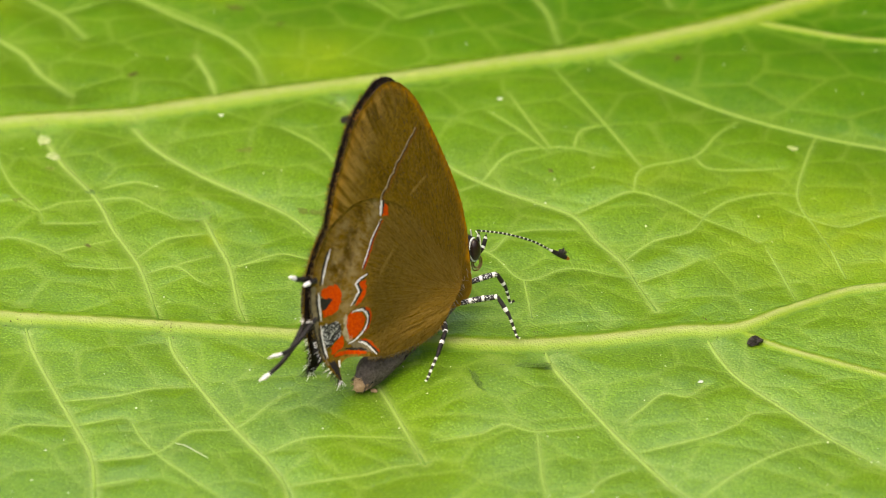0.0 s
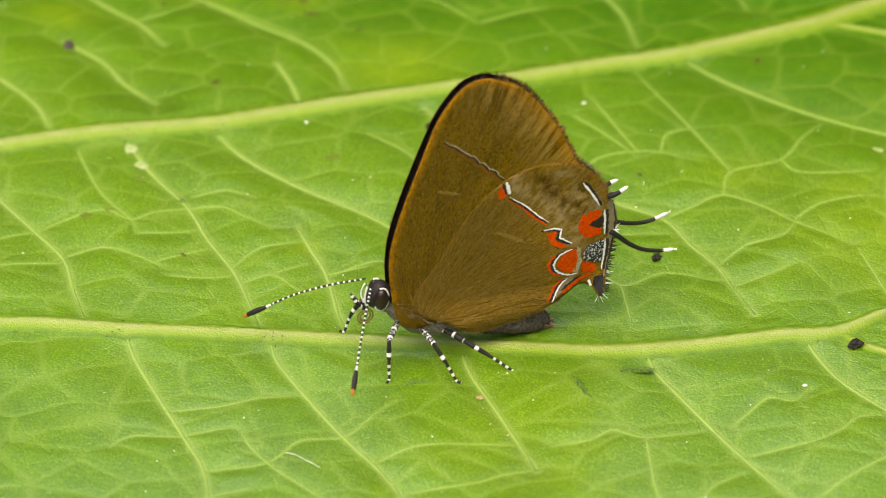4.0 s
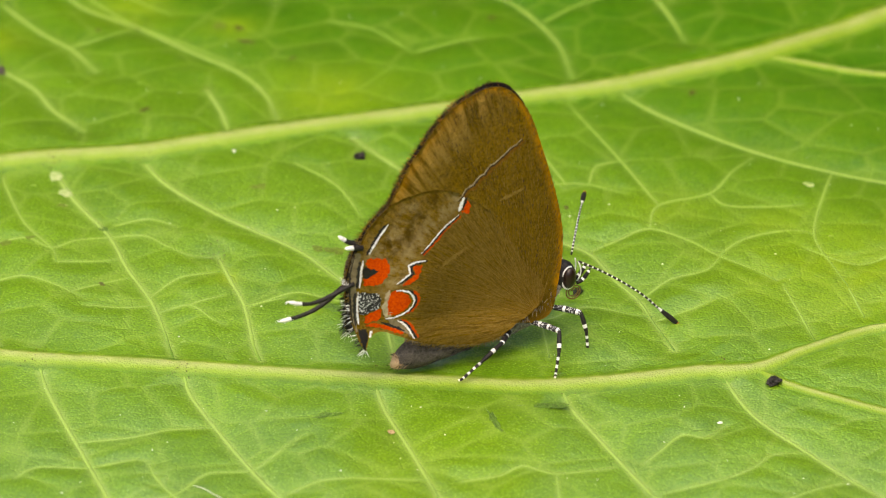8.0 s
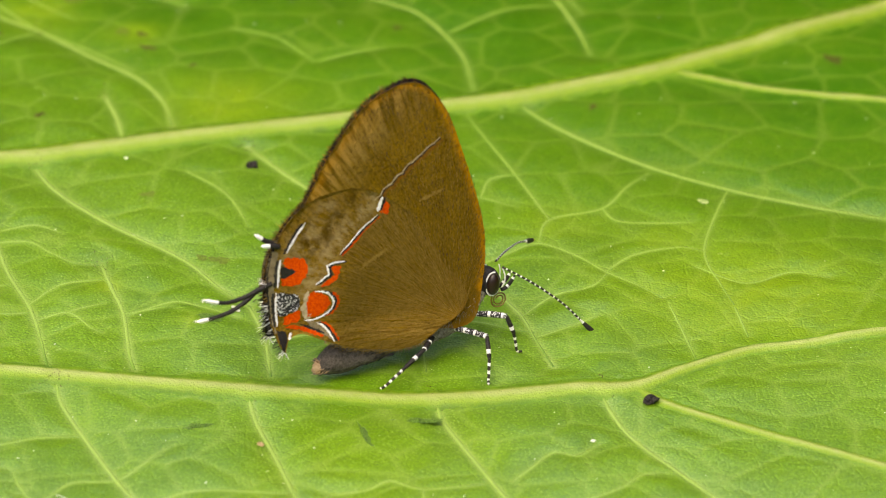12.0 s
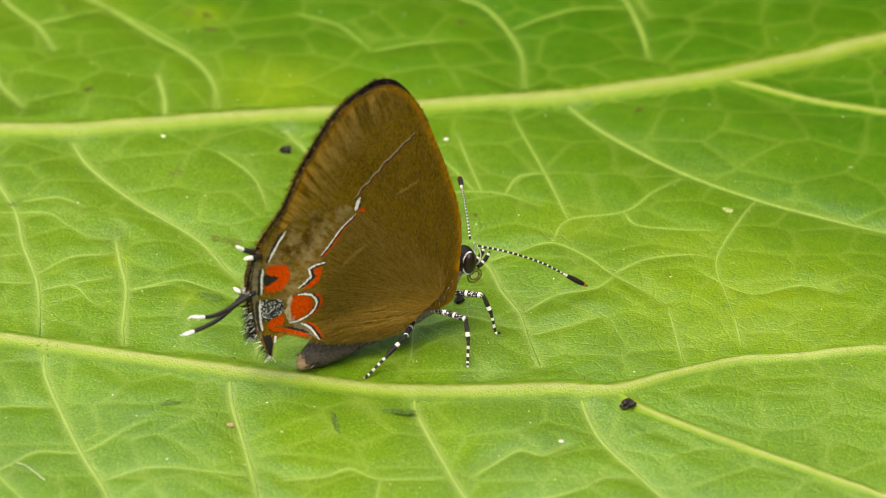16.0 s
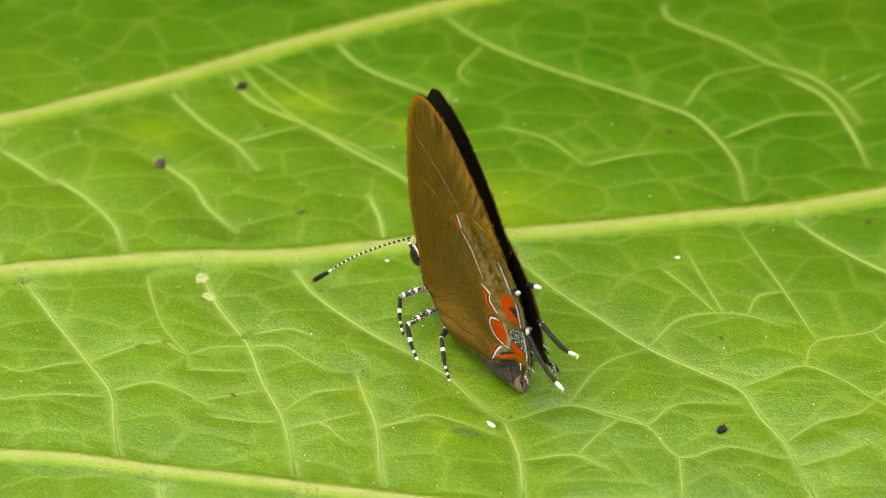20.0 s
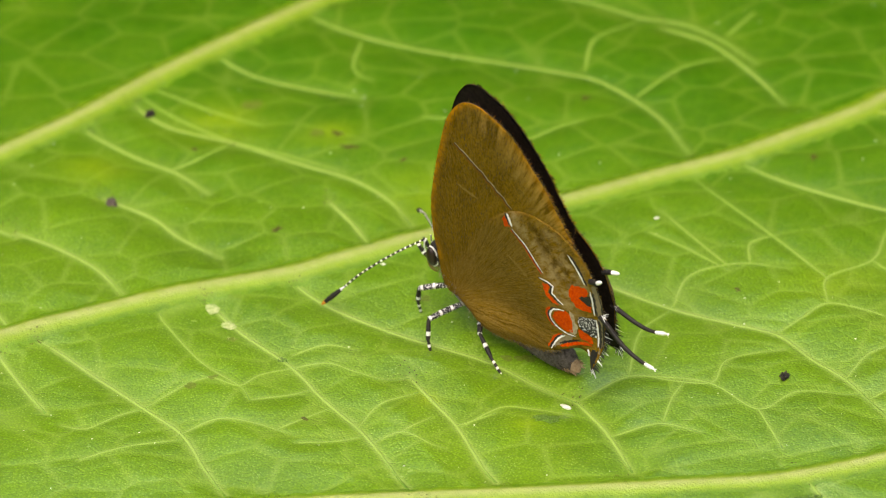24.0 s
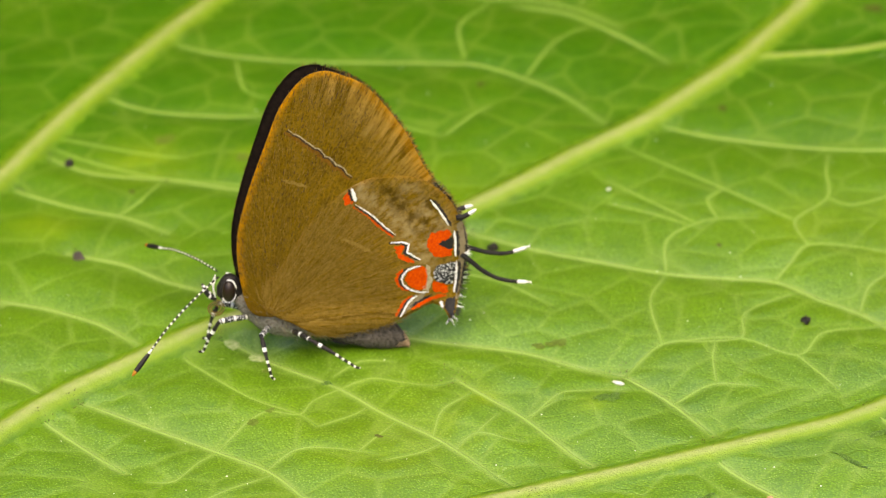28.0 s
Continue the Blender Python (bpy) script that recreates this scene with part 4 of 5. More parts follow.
def fringe(outline, side, hind, keep, mats, seed, length=(0.15, 0.4), every=1, inset=-0.03, width=0.03):
    rng = random.Random(seed)
    border = closed_curve(outline, 0.07)
    roots = []
    c = np.mean(np.array(border), 0)
    for i, (x, z) in enumerate(border):
        if not keep(x, z):
            continue
        nx, nz = np.array(border[(i + 3) % len(border)]) - np.array(border[i - 3])
        out = np.array((nz, -nx)) / max(math.hypot(nx, nz), 1e-6)
        if out @ (np.array((x, z)) - c) < 0:
            out = -out
        for _ in range(every):
            roots.append((wing_point(x, z, side, hind, inset), (out[0] + rng.uniform(-0.4, 0.4), rng.uniform(-0.35, 0.35), out[1] + rng.uniform(-0.4, 0.4)), rng.uniform(*length), rng.randrange(len(mats))))
    return hair_mesh("fringe", roots, mats, seed, width)


def build_side(side):
    fw = build_wing("forewing", FW_OUTLINE, side, False, M_FW, butterfly, "brown forewing with orange edge and black inner face")
    hw = build_wing("hindwing", HW_OUTLINE, side, True, M_HW, butterfly, "brown hindwing with white lines and orange eyespots")

    def line(name, pts, w, mat, lift, hind=True, label="", seed=1, owner=None):
        part(name, mesh(name, *ragged_ribbon(pts, w, side, lift, hind, seed), mat), owner or hw, label)

    def spot(name, pts, mat, lift, label="", seed=1, ragged=0.09):
        part(name, mesh(name, *blotch(pts, side, lift, seed, ragged=ragged), mat), hw, label)

    # forewing: pale line with its dark edge, and the cell bar
    pm = [(2.56, 14.76), (2.0, 14.4), (1.4, 14.0), (1.0, 13.62), (0.62, 13.48), (0.22, 13.0), (-0.1, 12.82), (-0.5, 12.42), (-0.9, 12.18), (-1.2, 11.8), (-1.48, 11.54)]
    pm = [(x + 0.05 * math.sin(4.6 * i), z + 0.05 * math.sin(4.6 * i + 1)) for i, (x, z) in enumerate(curve(pm, 0.2))]
    line("rust_line", [(x + 0.17, z - 0.19) for x, z in pm], 0.26, M_RUST, 0.014, False, owner=fw, seed=61)
    line("dark_line", [(x + 0.07, z - 0.08) for x, z in pm], 0.12, M_DARKBROWN, 0.022, False, owner=fw)
    line("pale_line", pm, 0.085, M_PALE, 0.035, False, "thin pale wavy line", 2, fw)
    line("cell_bar", [(2.85, 11.5), (2.1, 11.25), (1.25, 10.95)], 0.2, M_BAR, 0.02, False, seed=3, owner=fw)
    line("cell_bar", [(-1.1, 7.66), (-2.03, 7.16), (-2.82, 6.66)], 0.26, M_BAR, 0.02, seed=62)
    part("fringe", fringe(FW_OUTLINE, side, False, lambda x, z: x < -0.8 and z > 11.0, [M_RIM, M_DARKBROWN, M_BAR, M_HAIR], 11, (0.1, 0.36), 2, 0.0, 0.02), fw, "short orange-brown fringe")
    part("fringe", fringe(FW_OUTLINE, side, False, lambda x, z: x < 0.6 and z > 14.8, [M_BLACK, M_DARKBROWN, M_BLACK], 15, (0.14, 0.36), 1, -0.07), fw, "black fringe of the inner face")
    part("fringe", fringe(FW_OUTLINE, side, False, lambda x, z: x < 0.6 and 11.0 < z <= 14.8, [M_DARKBROWN, M_BAR, M_BLACK, M_HAIR], 16, (0.14, 0.36), 1, -0.07), fw, "brown fringe of the inner face")
    # hindwing lines
    line("black_line", [(-1.36, 10.95), (-1.5, 10.5), (-1.62, 10.15)], 0.2, M_BLACK, 0.02)
    spot("orange_spot", [(-1.28, 10.7), (-1.06, 10.3), (-1.25, 9.92), (-1.62, 9.98), (-1.56, 10.4)], M_ORANGE, 0.012)
    line("white_line", [(-1.55, 11.0), (-1.68, 10.6), (-1.82, 10.15)], 0.2, M_WHITE, 0.035, label="white wing mark", seed=4)
    ln = [(-1.82, 9.95), (-2.3, 9.6), (-2.8, 9.25), (-3.2, 8.85), (-3.62, 8.4), (-4.2, 7.88)]
    line("orange_line", [(x + 0.14, z - 0.17) for x, z in ln], 0.17, M_ORANGE, 0.012, seed=5)
    line("black_line", [(x + 0.07, z - 0.09) for x, z in ln], 0.14, M_BLACK, 0.02, seed=6)
    line("white_line", ln, 0.085, M_WHITE, 0.035, label="white wing line", seed=7)
    zig = [(-3.87, 7.33), (-4.5, 7.38), (-5.0, 7.25), (-4.85, 6.7), (-5.3, 6.4), (-5.72, 6.18)]
    spot("orange_spot", [(-4.1, 7.1), (-4.75, 7.1), (-4.55, 6.6), (-5.3, 6.05), (-4.6, 6.1), (-4.2, 6.6)], M_ORANGE, 0.012)
    line("black_line", [(x + 0.13, z - 0.05) for x, z in zig], 0.2, M_BLACK, 0.02, seed=8)
    line("white_line", zig, 0.115, M_WHITE, 0.035, label="white zigzag line", seed=9)
    arc = [(-5.75, 5.75), (-5.3, 5.68), (-4.9, 5.5), (-4.6, 5.15), (-4.5, 4.85), (-4.62, 4.5), (-4.9, 4.25), (-5.35, 4.05), (-5.75, 3.96), (-6.35, 4.0)]
    line("orange_line", [(x + 0.30, z) for x, z in arc[2:8]], 0.22, M_ORANGE, 0.012, seed=10)
    spot("eyespot", [(-4.85, 5.2), (-5.4, 5.6), (-6.1, 5.65), (-6.25, 4.9), (-6.2, 4.25), (-5.6, 4.15), (-4.95, 4.45), (-4.75, 4.85)], M_ORANGE, 0.012, "orange-red eyespot", 11)
    line("black_line", [(x + 0.14, z) for x, z in arc[1:8]], 0.18, M_BLACK, 0.02, seed=12)
    line("white_line", arc, 0.115, M_WHITE, 0.035, label="white arc", seed=13)
    spot("pale_patch", [(-6.15, 4.35), (-5.85, 4.18), (-6.3, 4.02), (-6.55, 4.7), (-6.4, 5.7), (-6.08, 5.85), (-6.2, 5.1)], M_PALE, 0.012, "cream patch", 14)
    spot("pale_patch", [(-6.25, 3.93), (-5.6, 3.85), (-5.2, 3.62), (-4.9, 3.2), (-4.6, 2.62), (-5.25, 3.0), (-5.9, 3.45)], M_GREYBROWN, 0.012, "grey-green wedge", 34)
    low = [(-5.55, 3.72), (-5.2, 3.5), (-4.95, 3.25), (-4.72, 2.85), (-4.5, 2.45)]
    line("black_line", [(x + 0.14, z) for x, z in low], 0.16, M_BLACK, 0.02, seed=15)
    line("orange_line", [(x + 0.28, z) for x, z in low], 0.2, M_ORANGE, 0.012, seed=16)
    line("white_line", low, 0.11, M_WHITE, 0.035, label="white line", seed=17)
    # outer eyespots and margin
    spot("eyespot", [(-6.15, 7.25), (-6.4, 7.8), (-7.0, 8.08), (-7.72, 8.1), (-7.7, 7.5), (-7.88, 6.7), (-7.2, 6.28), (-6.5, 6.6)], M_ORANGE, 0.012, "orange-red eyespot with black pupil", 18)
    spot("pupil", [(-6.98, 7.2), (-7.35, 7.5), (-7.85, 7.7), (-7.92, 7.0), (-7.5, 6.95), (-7.2, 7.05)], M_BLACK, 0.03, "black pupil", 19)
    spot("silver_patch", [(-6.68, 5.3), (-6.9, 5.75), (-7.5, 5.9), (-8.1, 6.0), (-8.1, 5.1), (-7.95, 4.55), (-7.4, 4.6), (-6.75, 4.85)], M_MOTTLE, 0.016, "black patch dusted with silver scales", 20, 0.03)
    spot("orange_spot", [(-6.68, 4.7), (-7.3, 4.6), (-7.7, 4.45), (-7.65, 4.05), (-7.2, 3.95), (-6.75, 4.0)], M_ORANGE, 0.024, "orange-red spot", 21)
    line("orange_line", [(-5.2, 2.85), (-5.9, 3.25), (-6.7, 3.62), (-7.6, 3.8)], 0.22, M_ORANGE, 0.018, seed=22)
    line("black_line", [(-5.1, 3.02), (-5.9, 3.45), (-6.6, 3.8)], 0.14, M_BLACK, 0.022, seed=63)
    spot("margin_band", [(-8.15, 8.6), (-8.5, 8.6), (-8.8, 7.4), (-8.75, 6.2), (-8.6, 5.0), (-8.4, 3.9), (-8.2, 3.7), (-8.25, 5.0), (-8.3, 6.2), (-8.25, 7.6)], M_GREYBROWN, 0.01, "hairy grey-brown margin", 64)
    line("dark_line", [(-8.55, 8.5), (-8.78, 7.4), (-8.74, 6.2), (-8.6, 5.0), (-8.42, 4.0)], 0.12, M_BLACK, 0.016, seed=65)
    for pts, sd in (([(-6.45, 10.2), (-7.05, 9.4), (-7.6, 8.5)], 23), ([(-7.98, 8.15), (-8.06, 7.4), (-8.12, 6.4)], 24), ([(-8.2, 6.1), (-8.22, 5.2), (-8.1, 4.0)], 25)):
        line("black_line", [(x - 0.17, z - 0.03) for x, z in pts], 0.24, M_BLACK, 0.015, seed=sd + 10)
        line("white_line", pts, 0.13, M_WHITE, 0.035, label="white marginal line", seed=sd)
    # anal lobe
    spot("lobe_patch", [(-7.6, 3.6), (-8.2, 3.7), (-8.2, 3.2), (-8.0, 2.7), (-7.8, 2.6), (-7.6, 3.0)], M_BLACK, 0.03, "black anal lobe", 26)
    line("white_line", [(-7.25, 3.4), (-7.4, 3.05)], 0.2, M_WHITE, 0.04, seed=27)
    part("fringe", fringe(HW_OUTLINE, side, True, lambda x, z: x < -6.2 and z > 5.5, [M_DARKBROWN, M_GREYBROWN, M_BLACK, M_BAR], 12, (0.15, 0.42), 2, -0.03, 0.022), hw)
    part("lobe_fringe", fringe(HW_OUTLINE, side, True, lambda x, z: x < -7.4 and z < 5.5, [M_BLACK, M_BLACK, M_BLACK, M_WHITE], 13, (0.25, 0.65), 2), hw, "black and white hair fringe")
    part("fringe", fringe(HW_OUTLINE, side, True, lambda x, z: -5.5 < x < 1 and z < 2.6, [M_GREYBROWN, M_BAR], 14, (0.1, 0.3), 4, -0.03, 0.016), hw)
    part("hairs", lying_hairs(HW_OUTLINE, side, True, 1500, (0.5, 1.5), 0.014, [M_BAR, M_HAIR, M_HAIR, M_HAIR], 71, lambda x, z: x > -3.6 + 0.35 * abs(z - 5) * (z > 5) and z < 9.5), hw, "fine brown hairs lying on the wing")
    part("hairs", lying_hairs(FW_OUTLINE, side, False, 2200, (0.12, 0.4), 0.014, [M_BAR, M_HAIR, M_HAIR, M_DARKBROWN, M_HAIR], 72, lambda x, z: z > 5 and x > 1.6 - 0.55 * (z - 8)), fw, "short brown scale hairs")
    # tails
    y0 = wing_y(-8.6, 6.7, True)
    path = ((-8.5, 6.55), (-9.2, 6.0), (-9.8, 5.5), (-10.7, 5.0), (-11.8, 4.75), (-12.8, 4.7)) if side > 0 else ((-8.5, 6.75), (-9.3, 6.5), (-10.3, 6.2), (-11.3, 6.1), (-12.2, 6.3), (-12.8, 6.55))
    tail = curve([(x, side * (y0 + 0.15 * step(-x, 8.5, 12.0)), z) for x, z in path], 0.25)
    n = len(tail)
    v, f, s = tube(tail, [0.16 - 0.05 * i / n if i < n - 3 else 0.13 for i in range(n - 1)] + [0.03], 6, [0] * (n - 4) + [1] * 4)
    t1 = part("tail", mesh("tail", v, f, [M_BLACK, M_WHITE], s), hw, "long black tail with white tip")
    rng = random.Random(31)
    roots = [(tuple(tail[i]), (-1, rng.uniform(-0.8, 0.8), rng.uniform(-0.8, 0.8)), rng.uniform(0.12, 0.3), 0 if i < n - 5 else 1) for i in range(1, n) for _ in range(6)]
    roots += [((-8.7, side * y0, 6.7), (-1, rng.uniform(-0.6, 0.6), rng.uniform(-0.7, 0.7)), rng.uniform(0.3, 0.6), 1) for _ in range(14)]
    part("fringe", hair_mesh("fringe", roots, [M_BLACK, M_WHITE], 32), t1)
    y1 = wing_y(-8.2, 9.0, True)
    tail = curve([(-8.1, side * y1, 9.0), (-8.6, side * (y1 + 0.1), 9.15), (-9.3, side * (y1 + 0.2), 9.65 if side > 0 else 9.3)], 0.15)
    n = len(tail)
    v, f, s = tube(tail, [0.2 - 0.1 * i / n for i in range(n - 1)] + [0.03], 6, [0] * (n - 4) + [1] * 4)
    part("short_tail", mesh("short_tail", v, f, [M_BLACK, M_WHITE], s), hw, "short black tail with white tip")
    return fw, hw


wings = {wing_side: build_side(wing_side) for wing_side in (1, -1)}


# body
def ring_body(sections, mat, name, sides=14, seed=0, rough=0.06, slots=None, mats=None):
    """A body through elliptical sections (x, z, half width, half height)."""
    secs = curve(sections, 0.18)
    verts, faces, idx = [], [], []
    for i, (x, z, w, h) in enumerate(secs):
        for s in range(sides):
            a = 2 * math.pi * s / sides
            k = 1 + rough * noise.noise(Vector((x * 2.2, math.cos(a) * 2 + seed, math.sin(a) * 2)))
            verts.append((x, w * k * math.cos(a), z + h * k * math.sin(a)))
    for i in range(len(secs) - 1):
        for s in range(sides):
            faces.append((i * sides + s, i * sides + (s + 1) % sides, (i + 1) * sides + (s + 1) % sides, (i + 1) * sides + s))
            idx.append(slots(secs[i][0]) if slots else 0)
    faces.append(tuple(reversed(range(sides))))
    faces.append(tuple(range((len(secs) - 1) * sides, len(secs) * sides)))
    idx += [idx[0], idx[-1]]
    return mesh(name, verts, faces, mats or mat, idx)


thorax = part("thorax", ring_body([(-0.4, 1.75, 0.6, 0.55), (1.0, 1.85, 0.9, 0.85), (2.4, 2.1, 1.0, 1.1), (3.8, 2.6, 0.95, 1.15), (4.9, 3.3, 0.7, 0.85), (5.5, 3.75, 0.45, 0.5)], M_FUR, "thorax", 16, 1), butterfly, "furry grey-brown thorax")
abdomen = part("abdomen", ring_body([(0.6, 2.0, 0.6, 0.55), (-0.6, 1.45, 0.8, 0.62), (-2.2, 1.1, 0.9, 0.75), (-3.5, 0.98, 0.88, 0.90), (-4.4, 0.93, 0.74, 0.90), (-5.0, 0.72, 0.50, 0.60), (-5.35, 0.52, 0.32, 0.32), (-5.55, 0.42, 0.14, 0.12)], M_ABDOMEN, "abdomen", 16, 4, 0.10, lambda x: 1 if x < -5.12 else 0, [M_ABDOMEN, M_BUFF]), butterfly, "grey-brown abdomen with buff tip")
rng = random.Random(3)
roots = []
for _ in range(900):
    u, a = rng.uniform(0, 1), rng.uniform(math.pi * 0.8, math.pi * 2.2)
    x, z, w, h = 5.4 * u - 0.2, 1.7 + 1.2 * u + 0.8 * u**3, 0.95 - 0.3 * abs(2 * u - 1), 0.9 - 0.35 * abs(2 * u - 1)
    roots.append(((x, w * math.cos(a), z + h * math.sin(a)), (-0.7 + rng.uniform(-0.4, 0.4), math.cos(a), math.sin(a)), rng.uniform(0.35, 0.9), rng.randrange(3)))
part("fur", hair_mesh("fur", roots, [M_FUR, M_PALE, M_GREYBROWN], 5, 0.02), thorax, "loose grey and white hairs")
roots = []
for _ in range(800):
    u, a = rng.uniform(0, 1), rng.uniform(0, 2 * math.pi)
    x, z, w = -0.4 - 4.9 * u, 1.35 - 0.75 * u, 0.85 * (1 - 0.55 * u**3)
    roots.append(((x, w * math.cos(a), z + 0.8 * w * math.sin(a)), (-1.4, 0.6 * math.cos(a), 0.6 * math.sin(a)), rng.uniform(0.15, 0.45), 1 if u > 0.90 + 0.08 * math.sin(3 * a) else rng.choice((0, 0, 2))))
part("fur", hair_mesh("fur", roots, [M_ABDOMEN, M_BUFF, M_BLACK], 6, 0.04), abdomen)

# head
head = part("head", ring_body([(5.0, 4.0, 0.45, 0.55), (5.4, 4.2, 0.64, 0.82), (5.8, 4.22, 0.70, 0.90), (6.15, 4.18, 0.60, 0.78), (6.4, 4.1, 0.4, 0.52), (6.55, 4.05, 0.2, 0.3)], M_BLACK, "head", 16, 2), butterfly, "dark brown head")
for s in (1, -1):
    v, f = lump((0.42, 0.36, 0.70), 2, 0.0, 3)
    eye = part("eye", mesh("eye", v, f, M_EYE), head, "large dark compound eye", Matrix.Translation((5.84 * MM, s * 0.58 * MM, 4.22 * MM)))
    ring = [(0.46 * math.cos(a), -s * 0.02, 0.75 * math.sin(a)) for a in np.linspace(0, 2 * math.pi, 30)]
    v, f, q = tube(ring[6:27], [0.055] * 21, 6)
    part("eye_ring", mesh("eye_ring", v, f, M_WHITE), eye, "white ring round the eye")
    palp = curve([(6.6, s * 0.22, 3.55), (6.95, s * 0.25, 3.7), (7.25, s * 0.26, 4.05), (7.45, s * 0.27, 4.4)], 0.12)
    n = len(palp)
    v, f, q = tube(palp, [0.13] * (n - 2) + [0.08, 0.03], 6, [(1 if i % 4 == 3 else 0) for i in range(n - 1)])
    part("palp", mesh("palp", v, f, [M_BLACK, M_WHITE], q), head, "black and white palp")
for s in (1, -1):
    v, f, q = tube([(6.62 + 0.16 * math.sin(k / 9 * math.pi), s * (0.20 + 0.12 * math.sin(k / 9 * math.pi)), 5.0 - 1.35 * k / 9) for k in range(10)], [0.045] * 10, 6)
    part("face_stripe", mesh("face_stripe", v, f, M_WHITE), head, "white stripe down the face")
coil = [(6.6 + (0.56 - 0.36 * k / 60) * math.cos(4.4 * math.pi * k / 60 + 1.6), 0.0, 2.85 + (0.56 - 0.36 * k / 60) * math.sin(4.4 * math.pi * k / 60 + 1.6)) for k in range(61)]
v, f, q = tube(coil, [0.05] * 60 + [0.03], 6)
part("proboscis", mesh("proboscis", v, f, M_AMBER), head, "coiled amber proboscis")


# antennae: built along +x from the base, bent a little
def build_antenna(side):
    line = curve([(0, 0, 0), (2.2, 0.0, 0.30), (4.6, 0.0, 0.38), (6.6, 0.0, 0.16), (8.2, 0.0, 0.0)], 0.115)
    n = len(line)
    r, slots = [], []
    for i in range(n):
        f = i / (n - 1)
        r.append(0.062 if f < 0.78 else 0.062 + 0.105 * math.sin(min((f - 0.78) / 0.22, 1.0) * math.pi) ** 0.7)
        slots.append((1 if i % 3 == 2 else 0) if f < 0.74 else (1 if f < 0.79 else (2 if f > 0.955 else 0)))
    r[-1] = 0.03
    v, f, q = tube(line, r, 7, slots)
    return part("antenna", mesh("antenna", v, f, [M_BLACK, M_WHITE, M_RIM], q), butterfly, "black antenna ringed with white, orange tip")


ANTENNA_BASE = {1: (6.5, 0.45, 5.15), -1: (6.5, -0.45, 5.15)}
antennae = {s: build_antenna(s) for s in (1, -1)}

# legs: the femur carries the tibia, which carries the tarsus
HIPS = {"fore": (4.7, 0.6, 2.5), "mid": (3.3, 0.85, 1.9), "hind": (1.9, 0.8, 1.6)}
FEET = {"fore": (6.6, 2.2, 0.1), "mid": (2.8, 4.4, 0.12), "hind": (-2.0, 3.2, 0.12)}
KNEES = {"fore": (6.1, 1.9, 2.5), "mid": (3.7, 3.3, 2.3), "hind": (0.9, 2.0, 1.55)}


def build_leg(kind, side):
    hip, knee, foot = (Vector((p[kind][0], side * p[kind][1], p[kind][2])) for p in (HIPS, KNEES, FEET))
    ankle = knee.lerp(foot, 0.52) + Vector((0.05, side * 0.10, 0.12))
    o = lambda p: tuple(p - hip)  # noqa: E731
    a = curve([o(hip), o(hip.lerp(knee, 0.5) + Vector((0, 0, 0.05))), o(knee)], 0.15)
    v, f, q = tube(a, [0.15 + 0.04 * math.sin(math.pi * i / len(a)) for i in range(len(a))], 8, [0 if i % 5 else 1 for i in range(len(a))])
    leg = part("leg", mesh("leg", v, f, [M_MOTTLE if kind != "hind" else M_BLACK, M_WHITE], q), butterfly, "black and white banded leg", Matrix.Translation(hip * MM))
    b = curve([o(knee), o(knee.lerp(ankle, 0.5)), o(ankle)], 0.11)
    n = len(b)
    v, f, q = tube(b, [0.105 + 0.04 * math.sin(math.pi * i / n) for i in range(n)], 8, [1 if (i % 9) in (6, 7) else 0 for i in range(n)])
    tibia = part("tibia", mesh("tibia", v, f, [M_BLACK, M_WHITE], q), leg)
    toe = (foot - knee)
    toe = Vector((toe.x, toe.y, 0)).normalized() * 0.35
    c = curve([o(ankle), o(ankle.lerp(foot, 0.55)), o(foot), o(foot + toe * 0.8 + Vector((0, 0, -0.02)))], 0.085)
    n = len(c)
    v, f, q = tube(c, [0.10 - 0.025 * i / n for i in range(n)], 7, [1 if i % 5 in (3, 4) else 0 for i in range(n)])
    part("tarsus", mesh("tarsus", v, f, [M_BLACK, M_WHITE], q), leg)
    return leg


legs = {(kind, s): build_leg(kind, s) for kind in HIPS for s in (1, -1)}


